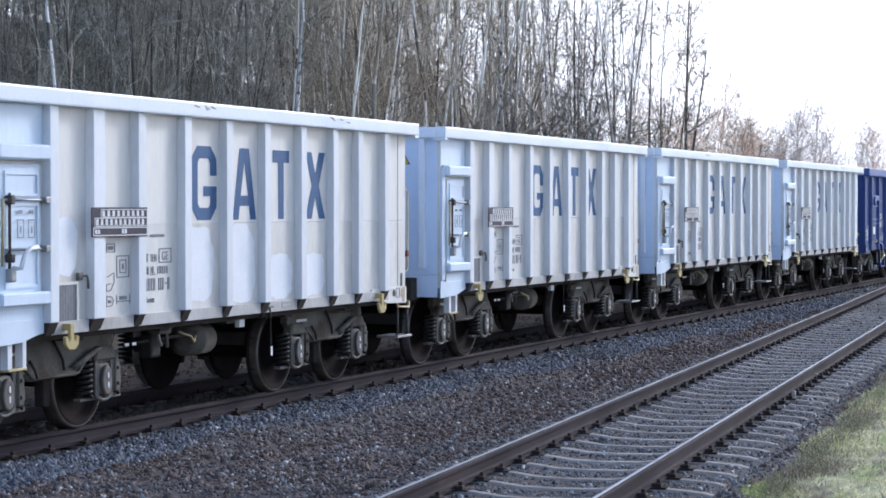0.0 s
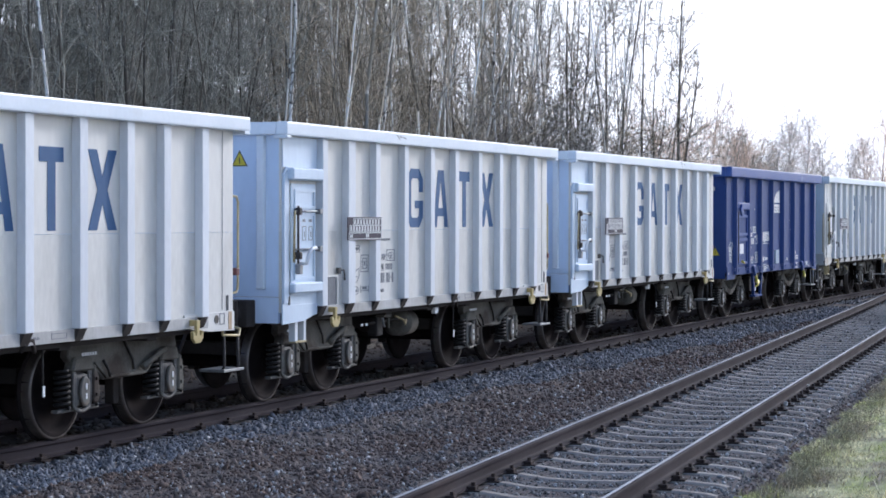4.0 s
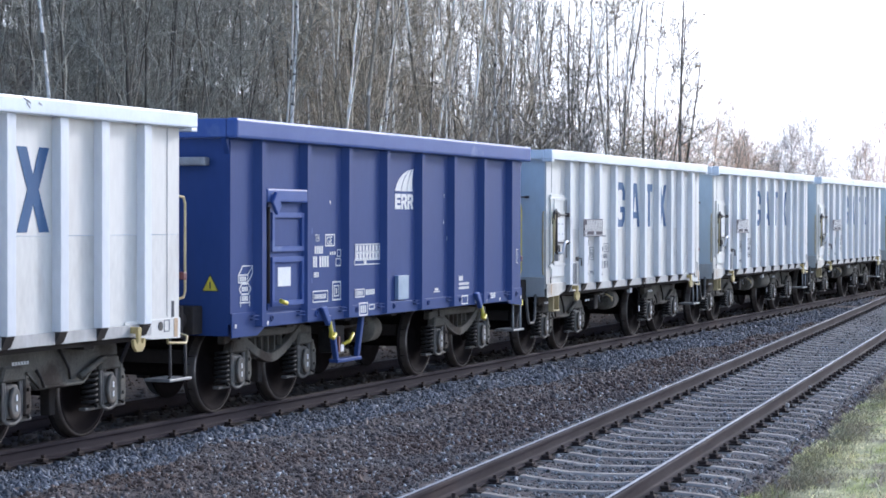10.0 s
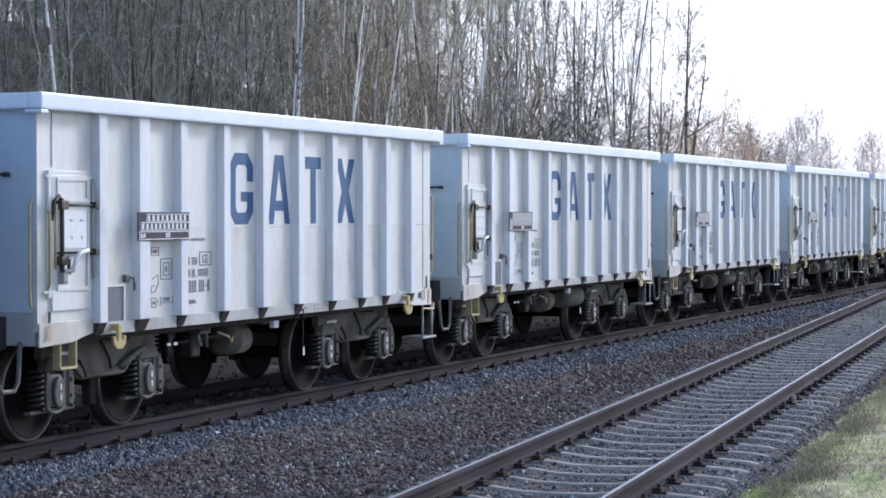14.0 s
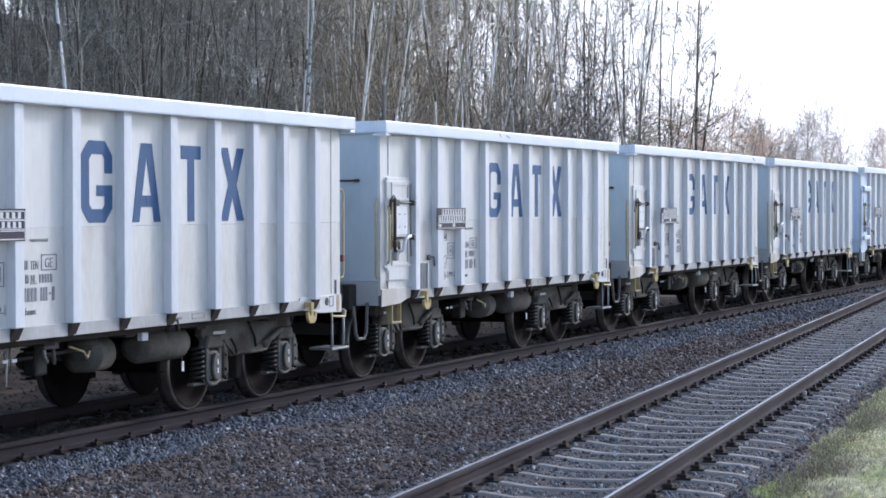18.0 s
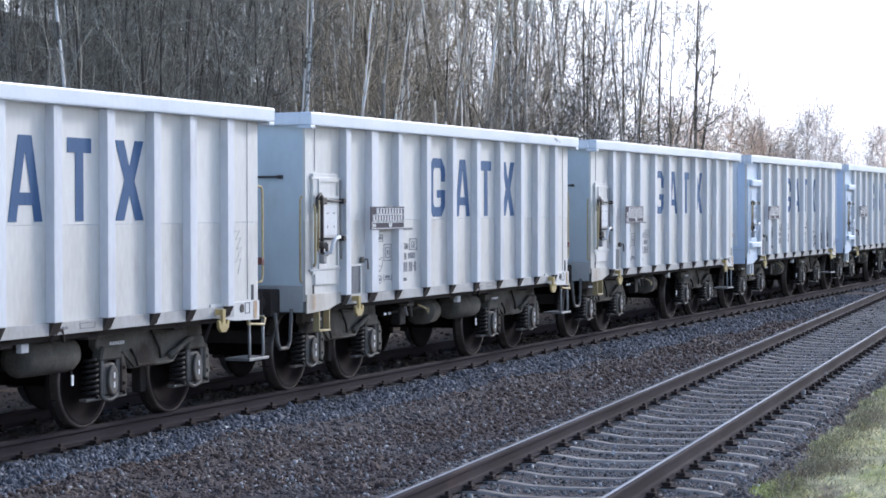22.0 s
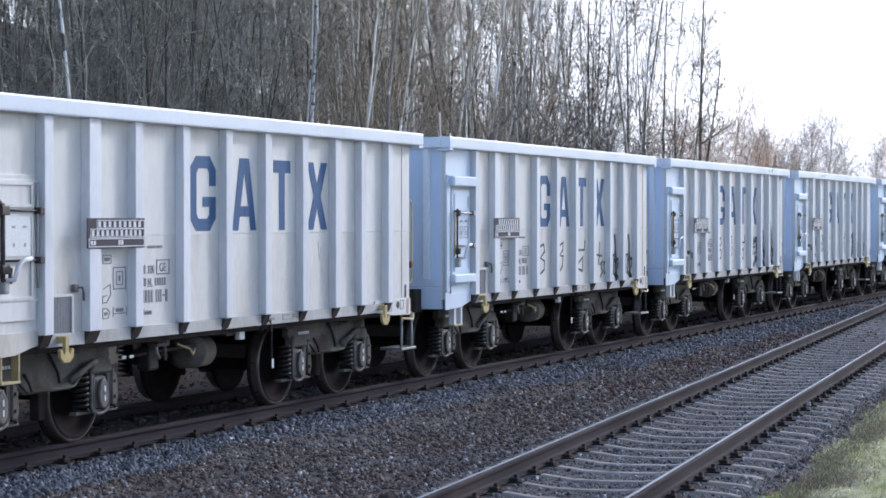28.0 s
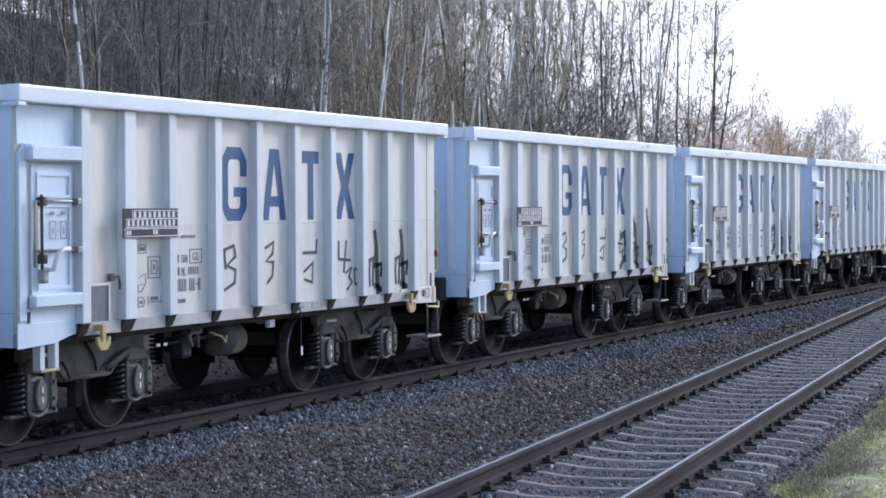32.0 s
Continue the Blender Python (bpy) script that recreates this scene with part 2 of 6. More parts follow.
M = {
    "white": surf("white wagon paint", (0.76, 0.735, 0.688), (0.695, 0.67, 0.62), (0.57, 0.535, 0.48), 1.3, 14, 0.45, stretch=STREAK, third=(0.58, 0.8), grain_by=0.05),
    "old_white": surf("old dull white paint", (0.75, 0.74, 0.705), (0.68, 0.665, 0.625), (0.46, 0.425, 0.375), 1.4, 14, 0.5, stretch=STREAK, third=(0.6, 0.85), grain_by=0.06),
    "old_stile": surf("old stile paint", (0.735, 0.745, 0.765), (0.665, 0.675, 0.70), (0.45, 0.44, 0.435), 2.0, 20, 0.48, stretch=STREAK, third=(0.62, 0.82), rand=0.06, grain_by=0.07),
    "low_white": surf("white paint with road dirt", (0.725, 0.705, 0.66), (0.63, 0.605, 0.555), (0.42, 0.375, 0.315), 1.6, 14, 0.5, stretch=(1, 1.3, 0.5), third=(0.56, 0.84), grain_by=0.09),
    "stile_white": surf("white stile paint", (0.75, 0.765, 0.79), (0.68, 0.695, 0.72), (0.48, 0.475, 0.475), 1.7, 20, 0.42, stretch=STREAK, third=(0.62, 0.84), rand=0.05, grain_by=0.06),
    "rail_white": surf("white cap paint", (0.78, 0.82, 0.87), (0.71, 0.76, 0.82), (0.54, 0.55, 0.56), 1.2, 18, 0.4, third=(0.7, 0.9), grain_by=0.04),
    "pale_blue": surf("pale blue white door paint", (0.68, 0.765, 0.86), (0.62, 0.70, 0.80), (0.49, 0.52, 0.56), 1.5, 18, 0.4, stretch=STREAK, third=(0.66, 0.85), grain_by=0.04),
    # both end paints carry the blue sky light that falls on the ends
    "end_blue": surf("pale end paint with the sky's blue put in", (0.66, 0.765, 0.93), (0.60, 0.71, 0.88), (0.48, 0.56, 0.68), 1.2, 14, 0.42, stretch=STREAK, third=(0.62, 0.85), grain_by=0.04),
    "end_grey": surf("dull end paint with the sky's blue put in", (0.61, 0.695, 0.75), (0.535, 0.60, 0.64), (0.37, 0.37, 0.355), 1.2, 14, 0.5, stretch=STREAK, third=(0.54, 0.78), grain_by=0.05, rand=0.07),
    "stained_white": surf("old white paint stained brown", (0.64, 0.60, 0.53), (0.54, 0.49, 0.42), (0.36, 0.27, 0.19), 2.2, 18, 0.55, stretch=(1, 1.2, 0.5), third=(0.55, 0.75), grain_by=0.1),
    "end_low": surf("grimy end paint", (0.46, 0.475, 0.475), (0.38, 0.385, 0.38), (0.25, 0.22, 0.19), 1.6, 16, 0.6, stretch=STREAK, third=(0.55, 0.78), grain_by=0.07),
    "sill": surf("sill paint stained", (0.48, 0.47, 0.455), (0.375, 0.355, 0.33), (0.22, 0.18, 0.145), 2.8, 20, 0.6, stretch=(1, 1, 0.6), third=(0.58, 0.76)),
    "inside": surf("bare wagon inside", (0.13, 0.09, 0.07), (0.08, 0.06, 0.05), None, 2, 20, 0.85),
    "letter_blue": surf("lettering blue", (0.04, 0.10, 0.225), (0.055, 0.12, 0.25), None, 3, 30, 0.6, spec=0.2, grain_by=0.03),
    "blue": surf("dark blue wagon paint", (0.034, 0.062, 0.195), (0.041, 0.071, 0.21), (0.056, 0.086, 0.22), 1.4, 16, 0.45, stretch=STREAK, third=(0.6, 0.85), grain_by=0.05, spec=0.10),
    # the wagon's blue with wear, and sky reflection put into the colour
    "blue_light": surf("worn blue paint, lightened for sky reflection", (0.052, 0.094, 0.29), (0.068, 0.114, 0.315), (0.13, 0.18, 0.37), 2.4, 16, 0.42, grain_by=0.05, spec=0.16, third=(0.62, 0.72)),
    "dark": surf("underframe grime", (0.045, 0.039, 0.036), (0.058, 0.049, 0.044), None, 4, 30, 0.9, spec=0.12, bump=0.003),
    "bogie": surf("bogie grey", (0.15, 0.139, 0.118), (0.10, 0.092, 0.079), (0.062, 0.05, 0.042), 3, 42, 0.8, bump=0.004, spec=0.1, third=(0.52, 0.64), grain_by=0.28),
    "box": surf("axle box steel", (0.175, 0.165, 0.15), (0.12, 0.11, 0.10), (0.19, 0.145, 0.105), 8, 40, 0.65, metal=0.05, spec=0.12),
    "spring": surf("spring steel", (0.036, 0.033, 0.032), (0.026, 0.024, 0.023), None, 8, 40, 0.6, metal=0.1, spec=0.12),
    "wheel": surf("wheel steel", (0.017, 0.014, 0.014), (0.025, 0.019, 0.0185), None, 5, 30, 0.85, spec=0.05),
    "tread": surf("worn tread", (0.22, 0.19, 0.17), (0.14, 0.12, 0.105), None, 6, 40, 0.4, metal=0.6),
    "yellow": surf("faded yellow paint", (0.52, 0.43, 0.23), (0.42, 0.33, 0.17), (0.28, 0.2, 0.12), 8, 40, 0.55),
    "hook": surf("ochre hook paint", (0.52, 0.41, 0.17), (0.43, 0.33, 0.14), (0.3, 0.21, 0.1), 9, 40, 0.5),
    "bright_yellow": surf("bright yellow paint", (0.70, 0.58, 0.05), (0.62, 0.5, 0.05), None, 8, 40, 0.45),
    "steel": surf("galvanised steel", (0.36, 0.36, 0.36), (0.27, 0.27, 0.27), None, 8, 40, 0.45, metal=0.5),
    "rod": surf("dark greasy rod", (0.065, 0.058, 0.056), (0.045, 0.04, 0.039), (0.12, 0.085, 0.06), 10, 50, 0.6, metal=0.2, third=(0.62, 0.7)),
    "plum": surf("plate plum", (0.05, 0.043, 0.06), (0.065, 0.055, 0.072), None, 5, 40, 0.65, spec=0.2),
    "mark_white": surf("white stencil", (0.72, 0.72, 0.72), (0.66, 0.66, 0.66), None, 6, 40, 0.5),
    "mark_grey": surf("worn dark stencil", (0.20, 0.20, 0.215), (0.31, 0.31, 0.32), None, 12, 60, 0.6, spec=0.2),
    "paper": surf("white label", (0.8, 0.8, 0.8), (0.74, 0.74, 0.74), None, 5, 40, 0.5),
    "primer": surf("fresh white touch-up", (0.80, 0.815, 0.845), (0.755, 0.77, 0.80), (0.72, 0.71, 0.69), 3, 30, 0.42, grain_by=0.05),
    "black": surf("black spray", (0.03, 0.032, 0.04), (0.05, 0.055, 0.065), None, 9, 40, 0.6),
    "mesh": surf("grille mesh", (0.20, 0.205, 0.22), (0.15, 0.155, 0.17), None, 9, 60, 0.6),
    "rail": surf("rusty rail side", (0.049, 0.040, 0.044), (0.036, 0.029, 0.032), (0.064, 0.047, 0.045), 3, 40, 0.8, bump=0.002, stretch=(1, 0.3, 1), world_space=True, spec=0.06),
    "shine": surf("worn rail head", (0.40, 0.385, 0.39), (0.30, 0.285, 0.29), None, 1.5, 40, 0.42, metal=0.6, stretch=(1, 0.2, 1), world_space=True),
    "dull": surf("dull rail head", (0.075, 0.055, 0.048), (0.058, 0.043, 0.038), None, 1.5, 40, 0.6, metal=0.2, stretch=(1, 0.2, 1), world_space=True),
    "concrete": surf("sleeper concrete", (0.42, 0.37, 0.318), (0.335, 0.29, 0.248), (0.2, 0.17, 0.145), 5, 40, 0.85, bump=0.004, rand=0.2, spec=0.12),
    "clip": surf("fastening iron", (0.062, 0.046, 0.041), (0.044, 0.034, 0.031), None, 10, 40, 0.8, spec=0.08),
    "bed": surf("ballast bed", (0.155, 0.132, 0.122), (0.125, 0.101, 0.09), (0.095, 0.074, 0.065), 0.9, 26, 0.95, bump=0.03, world_space=True, spec=0.1),
    "stone": surf("ballast stones", (0.182, 0.158, 0.147), (0.15, 0.112, 0.094), (0.105, 0.079, 0.068), 0.7, 30, 0.85, island=0.42, world_space=True, spread=(0.36, 0.54), spec=0.1),
    "pale_stone": surf("pale stones", (0.48, 0.47, 0.46), (0.36, 0.345, 0.335), None, 3, 30, 0.8, island=0.3, world_space=True),
    "blue_stone": surf("clean grey stones", (0.178, 0.184, 0.203), (0.138, 0.138, 0.147), (0.112, 0.092, 0.083), 0.9, 30, 0.8, island=0.48, world_space=True, spec=0.1),
    # ballast colour with the shade under the wagons put in
    "shade_stone": surf("stones darkened for shade", (0.135, 0.108, 0.092), (0.10, 0.082, 0.07), None, 0.7, 30, 0.85, island=0.35, world_space=True, spec=0.1),
    "shoulder_stone": surf("old leaf-strewn ballast", (0.088, 0.066, 0.052), (0.062, 0.047, 0.038), (0.13, 0.095, 0.068), 0.8, 26, 0.9, island=0.5, world_space=True, third=(0.58, 0.64), spec=0.08),
    "leaf_litter": surf("dark leaf litter", (0.085, 0.066, 0.053), (0.058, 0.045, 0.037), (0.12, 0.088, 0.062), 1.2, 22, 0.95, bump=0.03, world_space=True, third=(0.58, 0.64), spec=0.08, grain_by=0.35),
    "siding_stone": surf("grey siding stones", (0.235, 0.228, 0.222), (0.15, 0.138, 0.128), (0.088, 0.074, 0.065), 1.1, 30, 0.85, island=0.75, world_space=True, spec=0.12),
    "soil": surf("woodland floor", (0.20, 0.165, 0.12), (0.145, 0.118, 0.086), (0.11, 0.10, 0.06), 0.5, 9, 0.95, bump=0.05, world_space=True, spec=0.12, grain_by=0.4),
    # verge and grass: dry winter grass, its colour brightened for sunlight
    "verge": surf("winter turf brightened for sunlight", (0.36, 0.365, 0.13), (0.57, 0.52, 0.28), (0.24, 0.195, 0.125), 2.6, 16, 0.95, stretch=(1, 0.35, 1), spread=(0.36, 0.56), third=(0.46, 0.56), bump=0.04, world_space=True, grain_by=0.6),
    "grass": surf("grass blades", (0.52, 0.53, 0.19), (0.86, 0.77, 0.46), (0.52, 0.43, 0.27), 2.6, 16, 0.85, stretch=(1, 0.35, 1), island=0.55, world_space=True, spread=(0.36, 0.56), third=(0.47, 0.58), spec=0.1),
    "dull_grass": surf("dull dead turf", (0.39, 0.375, 0.22), (0.52, 0.46, 0.30), (0.29, 0.225, 0.16), 2.2, 16, 0.9, stretch=(1, 0.4, 1), island=0.5, world_space=True, third=(0.5, 0.6), spec=0.1),
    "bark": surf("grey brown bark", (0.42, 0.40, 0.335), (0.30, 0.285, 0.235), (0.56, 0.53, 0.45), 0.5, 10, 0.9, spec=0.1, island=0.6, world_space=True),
    # stem is darkened as backlit; edge_stem and sun_bark have sunlight put in
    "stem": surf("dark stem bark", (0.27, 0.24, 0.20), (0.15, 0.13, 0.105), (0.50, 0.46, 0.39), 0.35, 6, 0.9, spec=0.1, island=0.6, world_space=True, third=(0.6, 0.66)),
    "edge_stem": surf("edge stem bark, some coloured as sunlit", (0.50, 0.44, 0.345), (0.22, 0.185, 0.145), (0.92, 0.87, 0.78), 0.3, 6, 0.9, spec=0.1, island=0.75, world_space=True, third=(0.47, 0.53)),
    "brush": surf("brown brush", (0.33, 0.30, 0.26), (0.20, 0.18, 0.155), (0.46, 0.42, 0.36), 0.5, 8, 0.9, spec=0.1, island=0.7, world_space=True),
    "sun_bark": surf("bark with sunlight in its colour", (0.58, 0.49, 0.355), (0.36, 0.305, 0.225), (0.84, 0.76, 0.60), 0.4, 8, 0.9, spec=0.1, island=0.75, world_space=True),
    # haze and warm sunlight are put into the next three twig colours
    "warm_bark": surf("twigs coloured warm as sunlit", (0.95, 0.74, 0.55), (0.84, 0.62, 0.44), None, 0.3, 6, 0.9, island=0.25, world_space=True),
    "far_warm": surf("far twigs coloured warm for sunlight", (0.97, 0.80, 0.66), (0.92, 0.72, 0.57), None, 0.3, 6, 0.9, island=0.15, world_space=True),
    "haze_bark": surf("far twigs paled for haze", (0.95, 0.84, 0.74), (0.84, 0.74, 0.64), None, 0.2, 6, 0.9, island=0.25, world_space=True),
    "birch": surf("birch bark", (0.95, 0.92, 0.87), (0.84, 0.79, 0.72), (0.14, 0.125, 0.11), 4.2, 14, 0.7, stretch=(1, 1, 1.7), third=(0.54, 0.58), world_space=True),
    "chalk": surf("dark grey marker", (0.07, 0.075, 0.085), (0.12, 0.125, 0.135), None, 9, 50, 0.7, spec=0.2),
    "scuff": surf("grey scuff", (0.40, 0.40, 0.40), (0.5, 0.5, 0.49), None, 9, 50, 0.6),
    "red": surf("dull red paint", (0.13, 0.032, 0.028), (0.09, 0.025, 0.023), None, 9, 50, 0.5),
    "holder": surf("pale blue enamel", (0.33, 0.41, 0.50), (0.28, 0.36, 0.45), None, 6, 40, 0.5),
    "litter": surf("dead stalks", (0.52, 0.44, 0.31), (0.36, 0.3, 0.21), None, 2, 20, 0.9, island=0.3, world_space=True),
}


# ---- mesh helpers ----
def box(bm, x0, x1, y0, y1, z0, z1, bevel=0.0):
    vs = bmesh.ops.create_cube(bm, size=1.0)["verts"]
    bmesh.ops.transform(bm, matrix=Matrix.LocRotScale(((x0 + x1) / 2, (y0 + y1) / 2, (z0 + z1) / 2), None, (x1 - x0, y1 - y0, z1 - z0)), verts=vs)
    if bevel:
        es = list({e for v in vs for e in v.link_edges})
        bmesh.ops.bevel(bm, geom=es, offset=bevel, segments=2, affect="EDGES", profile=0.6)
    return bm


def slab(bm, outline, x0, x1, bevel=0.0):
    """A plate: an outline in y, z, carried from x0 to x1."""
    a = [bm.verts.new((x0, y, z)) for y, z in outline]
    b = [bm.verts.new((x1, y, z)) for y, z in outline]
    n = len(a)
    fs = [bm.faces.new(a), bm.faces.new(b[::-1])]
    for i in range(n):
        fs.append(bm.faces.new((a[i], b[i], b[(i + 1) % n], a[(i + 1) % n])))
    bmesh.ops.recalc_face_normals(bm, faces=fs)
    if bevel:
        bmesh.ops.bevel(bm, geom=list({e for f in fs for e in f.edges}), offset=bevel, segments=1, affect="EDGES")
    return bm


def tube(bm, pts, r, sides=8):
    """A round bar along the points."""
    pts = [Vector(p) for p in pts]
    rings = []
    for i, p in enumerate(pts):
        d = (pts[min(i + 1, len(pts) - 1)] - pts[max(i - 1, 0)]).normalized()
        side = d.orthogonal().normalized() if i == 0 else (side - d * side.dot(d)).normalized()
        up = d.cross(side)
        rings.append([bm.verts.new(p + r * (math.cos(a) * side + math.sin(a) * up)) for a in (2 * math.pi * k / sides for k in range(sides))])
    for a, b in zip(rings, rings[1:]):
        for k in range(sides):
            bm.faces.new((a[k], a[(k + 1) % sides], b[(k + 1) % sides], b[k])).smooth = True
    bm.faces.new(rings[0][::-1])
    bm.faces.new(rings[-1])
    return bm


def lathe(bm, profile, sides=32, closed=False):
    """A body of revolution about the x axis: profile of (x, radius)."""
    rings = [[bm.verts.new((x, r * math.cos(a), r * math.sin(a))) for a in (2 * math.pi * k / sides for k in range(sides))] for x, r in profile]
    pairs = list(zip(rings, rings[1:])) + ([(rings[-1], rings[0])] if closed else [])
    for a, b in pairs:
        for k in range(sides):
            bm.faces.new((a[k], b[k], b[(k + 1) % sides], a[(k + 1) % sides])).smooth = True
    if not closed:
        bm.faces.new(rings[0])
        bm.faces.new(rings[-1][::-1])
    return bm


def outline_frame(bm, x, y0, y1, z0, z1, w=0.012, t=0.003):
    """A thin raised rim round a rectangle on a wall that faces +x."""
    rings = []
    for d, h in ((0, 0), (0, t), (w, t), (w, 0)):
        rings.append([bm.verts.new((x + h, y, z)) for y, z in ((y0 + d, z0 + d), (y1 - d, z0 + d), (y1 - d, z1 - d), (y0 + d, z1 - d))])
    for a, b in zip(rings, rings[1:] + rings[:1]):
        for k in range(4):
            bm.faces.new((a[k], a[(k + 1) % 4], b[(k + 1) % 4], b[k]))


def solid(name, bm, material):
    me = bpy.data.meshes.new(name)
    bm.normal_update()
    bm.to_mesh(me)
    bm.free()
    me.materials.append(material)
    return me


def part(name, bm, material, parent, label=""):
    ob = new(name, solid(name, bm, material))
    ob.parent = parent
    if label:
        ob["label"] = label
    return ob


def poly_mesh(name, verts, faces, material):
    me = bpy.data.meshes.new(name)
    me.from_pydata([tuple(v) for v in verts] if not isinstance(verts, np.ndarray) else verts.tolist(), [], faces if isinstance(faces, list) else faces.tolist())
    me.materials.append(material)
    return me


def words(text, height, x, y, z, material, parent, name="lettering", narrow=0.62):
    """Words on a wall that faces +x, reading towards +y, with their lower left corner at y, z."""
    cu = bpy.data.curves.new(name, "FONT")
    cu.body, cu.size, cu.extrude = text, height * 1.4, 0.0015
    tmp = bpy.data.objects.new(name, cu)
    scene.collection.objects.link(tmp)
    me = bpy.data.meshes.new_from_object(tmp.evaluated_get(bpy.context.evaluated_depsgraph_get()))
    bpy.data.objects.remove(tmp)
    me.transform(Matrix.Translation((x, y, z)) @ Matrix(((0, 0, 1, 0), (narrow, 0, 0, 0), (0, 1, 0, 0), (0, 0, 0, 1))))
    me.materials.clear()
    me.materials.append(material)
    ob = new(name, me)
    ob.parent = parent
    return ob


# ---- the ground ----
SIDING_X, SIDING_TURN = 7.30, -0.0814      # the second track runs at an angle into the first
SIDING_DIR = Vector((math.sin(SIDING_TURN), math.cos(SIDING_TURN), 0))
SIDING_OUT = Vector((math.cos(SIDING_TURN), -math.sin(SIDING_TURN), 0))


def siding_x(y):
    return SIDING_X + math.tan(SIDING_TURN) * y


def bed_edge(y):
    return max(siding_x(y), 0.6) + 1.66 + 0.16 * noise.noise((0.0, y * 0.55, 3.0)) + 0.09 * noise.noise((5.0, y * 2.1, 0.0))


def ground_z(x, y):
    if x > 0:
        return -0.55 + 0.1 * noise.noise((x * 0.08, y * 0.08, 0.0))
    k = min(1.0, max(0.0, (-x - 8.0) / 40.0))
    m = min(1.0, max(0.0, (165.0 - y) / 90.0))
    return -0.55 + (1.4 + 11.0 * m * m * (3 - 2 * m) * (1 + 0.22 * noise.noise((x * 0.09, y * 0.09, 5.0)))) * k * k * (3 - 2 * k) + 0.18 * noise.noise((x * 0.15, y * 0.15, 0.0)) * min(1.0, max(0.0, -x / 8))


def sheet(name, xs, ys, height, material):
    verts = [(x, y, height(x, y)) for y in ys for x in xs]
    n = len(xs)
    faces = [(j * n + i, j * n + i + 1, (j + 1) * n + i + 1, (j + 1) * n + i) for j in range(len(ys) - 1) for i in range(n - 1)]
    me = poly_mesh(name, verts, faces, material)
    for p in me.polygons:
        p.use_smooth = True
    return new(name, me)


steps = [-2500, -900, -300, -150, -100, *range(-80, 20, 3), 30, 60, 120, 300, 900, 2500]
longs = [-2500, -600, -150, -60, *range(-30, 140, 4), 170, 220, 300, 500, 1000, 2500]
tagged(sheet("ground", steps, longs, ground_z, M["soil"]), "brown leaf-strewn woodland ground and open soil", "ground", kind="structure")


def strip(name, ys, edges, height, material, cols):
    """A sheet between two edges that follow y."""
    verts, n = [], cols + 1
    for y in ys:
        a, b = edges(y)
        verts += [(a + (b - a) * i / cols, y, height(a + (b - a) * i / cols, y)) for i in range(n)]
    faces = [(j * n + i, j * n + i + 1, (j + 1) * n + i + 1, (j + 1) * n + i) for j in range(len(ys) - 1) for i in range(cols)]
    me = poly_mesh(name, verts, faces, material)
    for p in me.polygons:
        p.use_smooth = True
    return new(name, me)


SEAT_X = (0.0, 0.32, 0.5, 0.62, 0.95, 1.22, 1.34)
SEAT_Z = (-0.206, -0.2, -0.176, -0.168, -0.176, -0.196, -0.215)


def bed_z(x, y):
    far = min(1.0, max(0.0, (-x - 1.7) / 1.6))
    out = min(1.0, max(0.0, (x - bed_edge(y) + 0.35) / 0.5))
    mid = max(0.0, 1 - abs(x - (1.4 + siding_x(y) - 1.3) / 2) / 1.6) if y < 55 else 0.0
    near = 0.06 * min(1.0, max(0.0, (2.3 - abs(x)) / 1.0)) - (0.05 if abs(abs(x) - 0.7525) < 0.07 else 0.0)
    s = abs(x - siding_x(y))
    own = min(1.0, max(0.0, (1.62 - s) / 0.25)) * 0.02
    if s < 1.34:      # level with the sleepers, a finger below their tops
        return float(np.interp(s, SEAT_X, SEAT_Z)) - 0.017 + 0.006 * noise.noise((x * 6, y * 6, 9.0)) + 0.005 * noise.noise((x * 1.7, y * 1.7, 0.0))
    return -0.235 + near + own - 0.3 * far - 0.08 * out - 0.05 * mid + 0.022 * noise.noise((x * 1.7, y * 1.7, 0.0)) + 0.014 * noise.noise((x * 6, y * 6, 9.0))


bed_cols = 96
bed_rows = [-60, -30, 0, 8, *[11 + 0.25 * i for i in range(120)], *[41 + 1.0 * i for i in range(60)], 120, 180, 300, 420]
tagged(strip("ballast_bed", bed_rows, lambda y: (-3.4, bed_edge(y)), bed_z, M["bed"], bed_cols), "brown and blue-grey track ballast", "ballast", kind="structure")
tagged(strip("far_shoulder", bed_rows, lambda y: (-9.0, -1.32), lambda x, y: (bed_z(x, y) if x > -3.3 else ground_z(x, y)) + 0.012, M["leaf_litter"], 40),
       "dark brown leaf-strewn shoulder between the track and the wood", "track shoulder", kind="structure")


def verge_z(x, y):
    return -0.27 + 0.035 * noise.noise((x * 1.2, y * 1.2, 4.0)) + 0.02 * noise.noise((x * 4, y * 4, 1.0)) + 0.03 * min(3.0, max(0.0, x - bed_edge(y)))


tagged(strip("grass_verge", [-60, -20, 4, *[8 + 0.4 * i for i in range(90)], *range(45, 120, 4), 200, 420], lambda y: (bed_edge(y) - 0.25, bed_edge(y) + 16), verge_z, M["verge"], 48),
       "patchy green and straw-coloured winter grass beside the track", "grass verge", kind="structure")

rng = np.random.default_rng(7)


# ---- loose stones, as joined pieces ----
OCT_V = np.array([(1, 0, 0), (-1, 0, 0), (0, 1, 0), (0, -1, 0), (0, 0, 1), (0, 0, -1)], float)
OCT_F = np.array([(0, 2, 4), (2, 1, 4), (1, 3, 4), (3, 0, 4), (2, 0, 5), (1, 2, 5), (3, 1, 5), (0, 3, 5)])


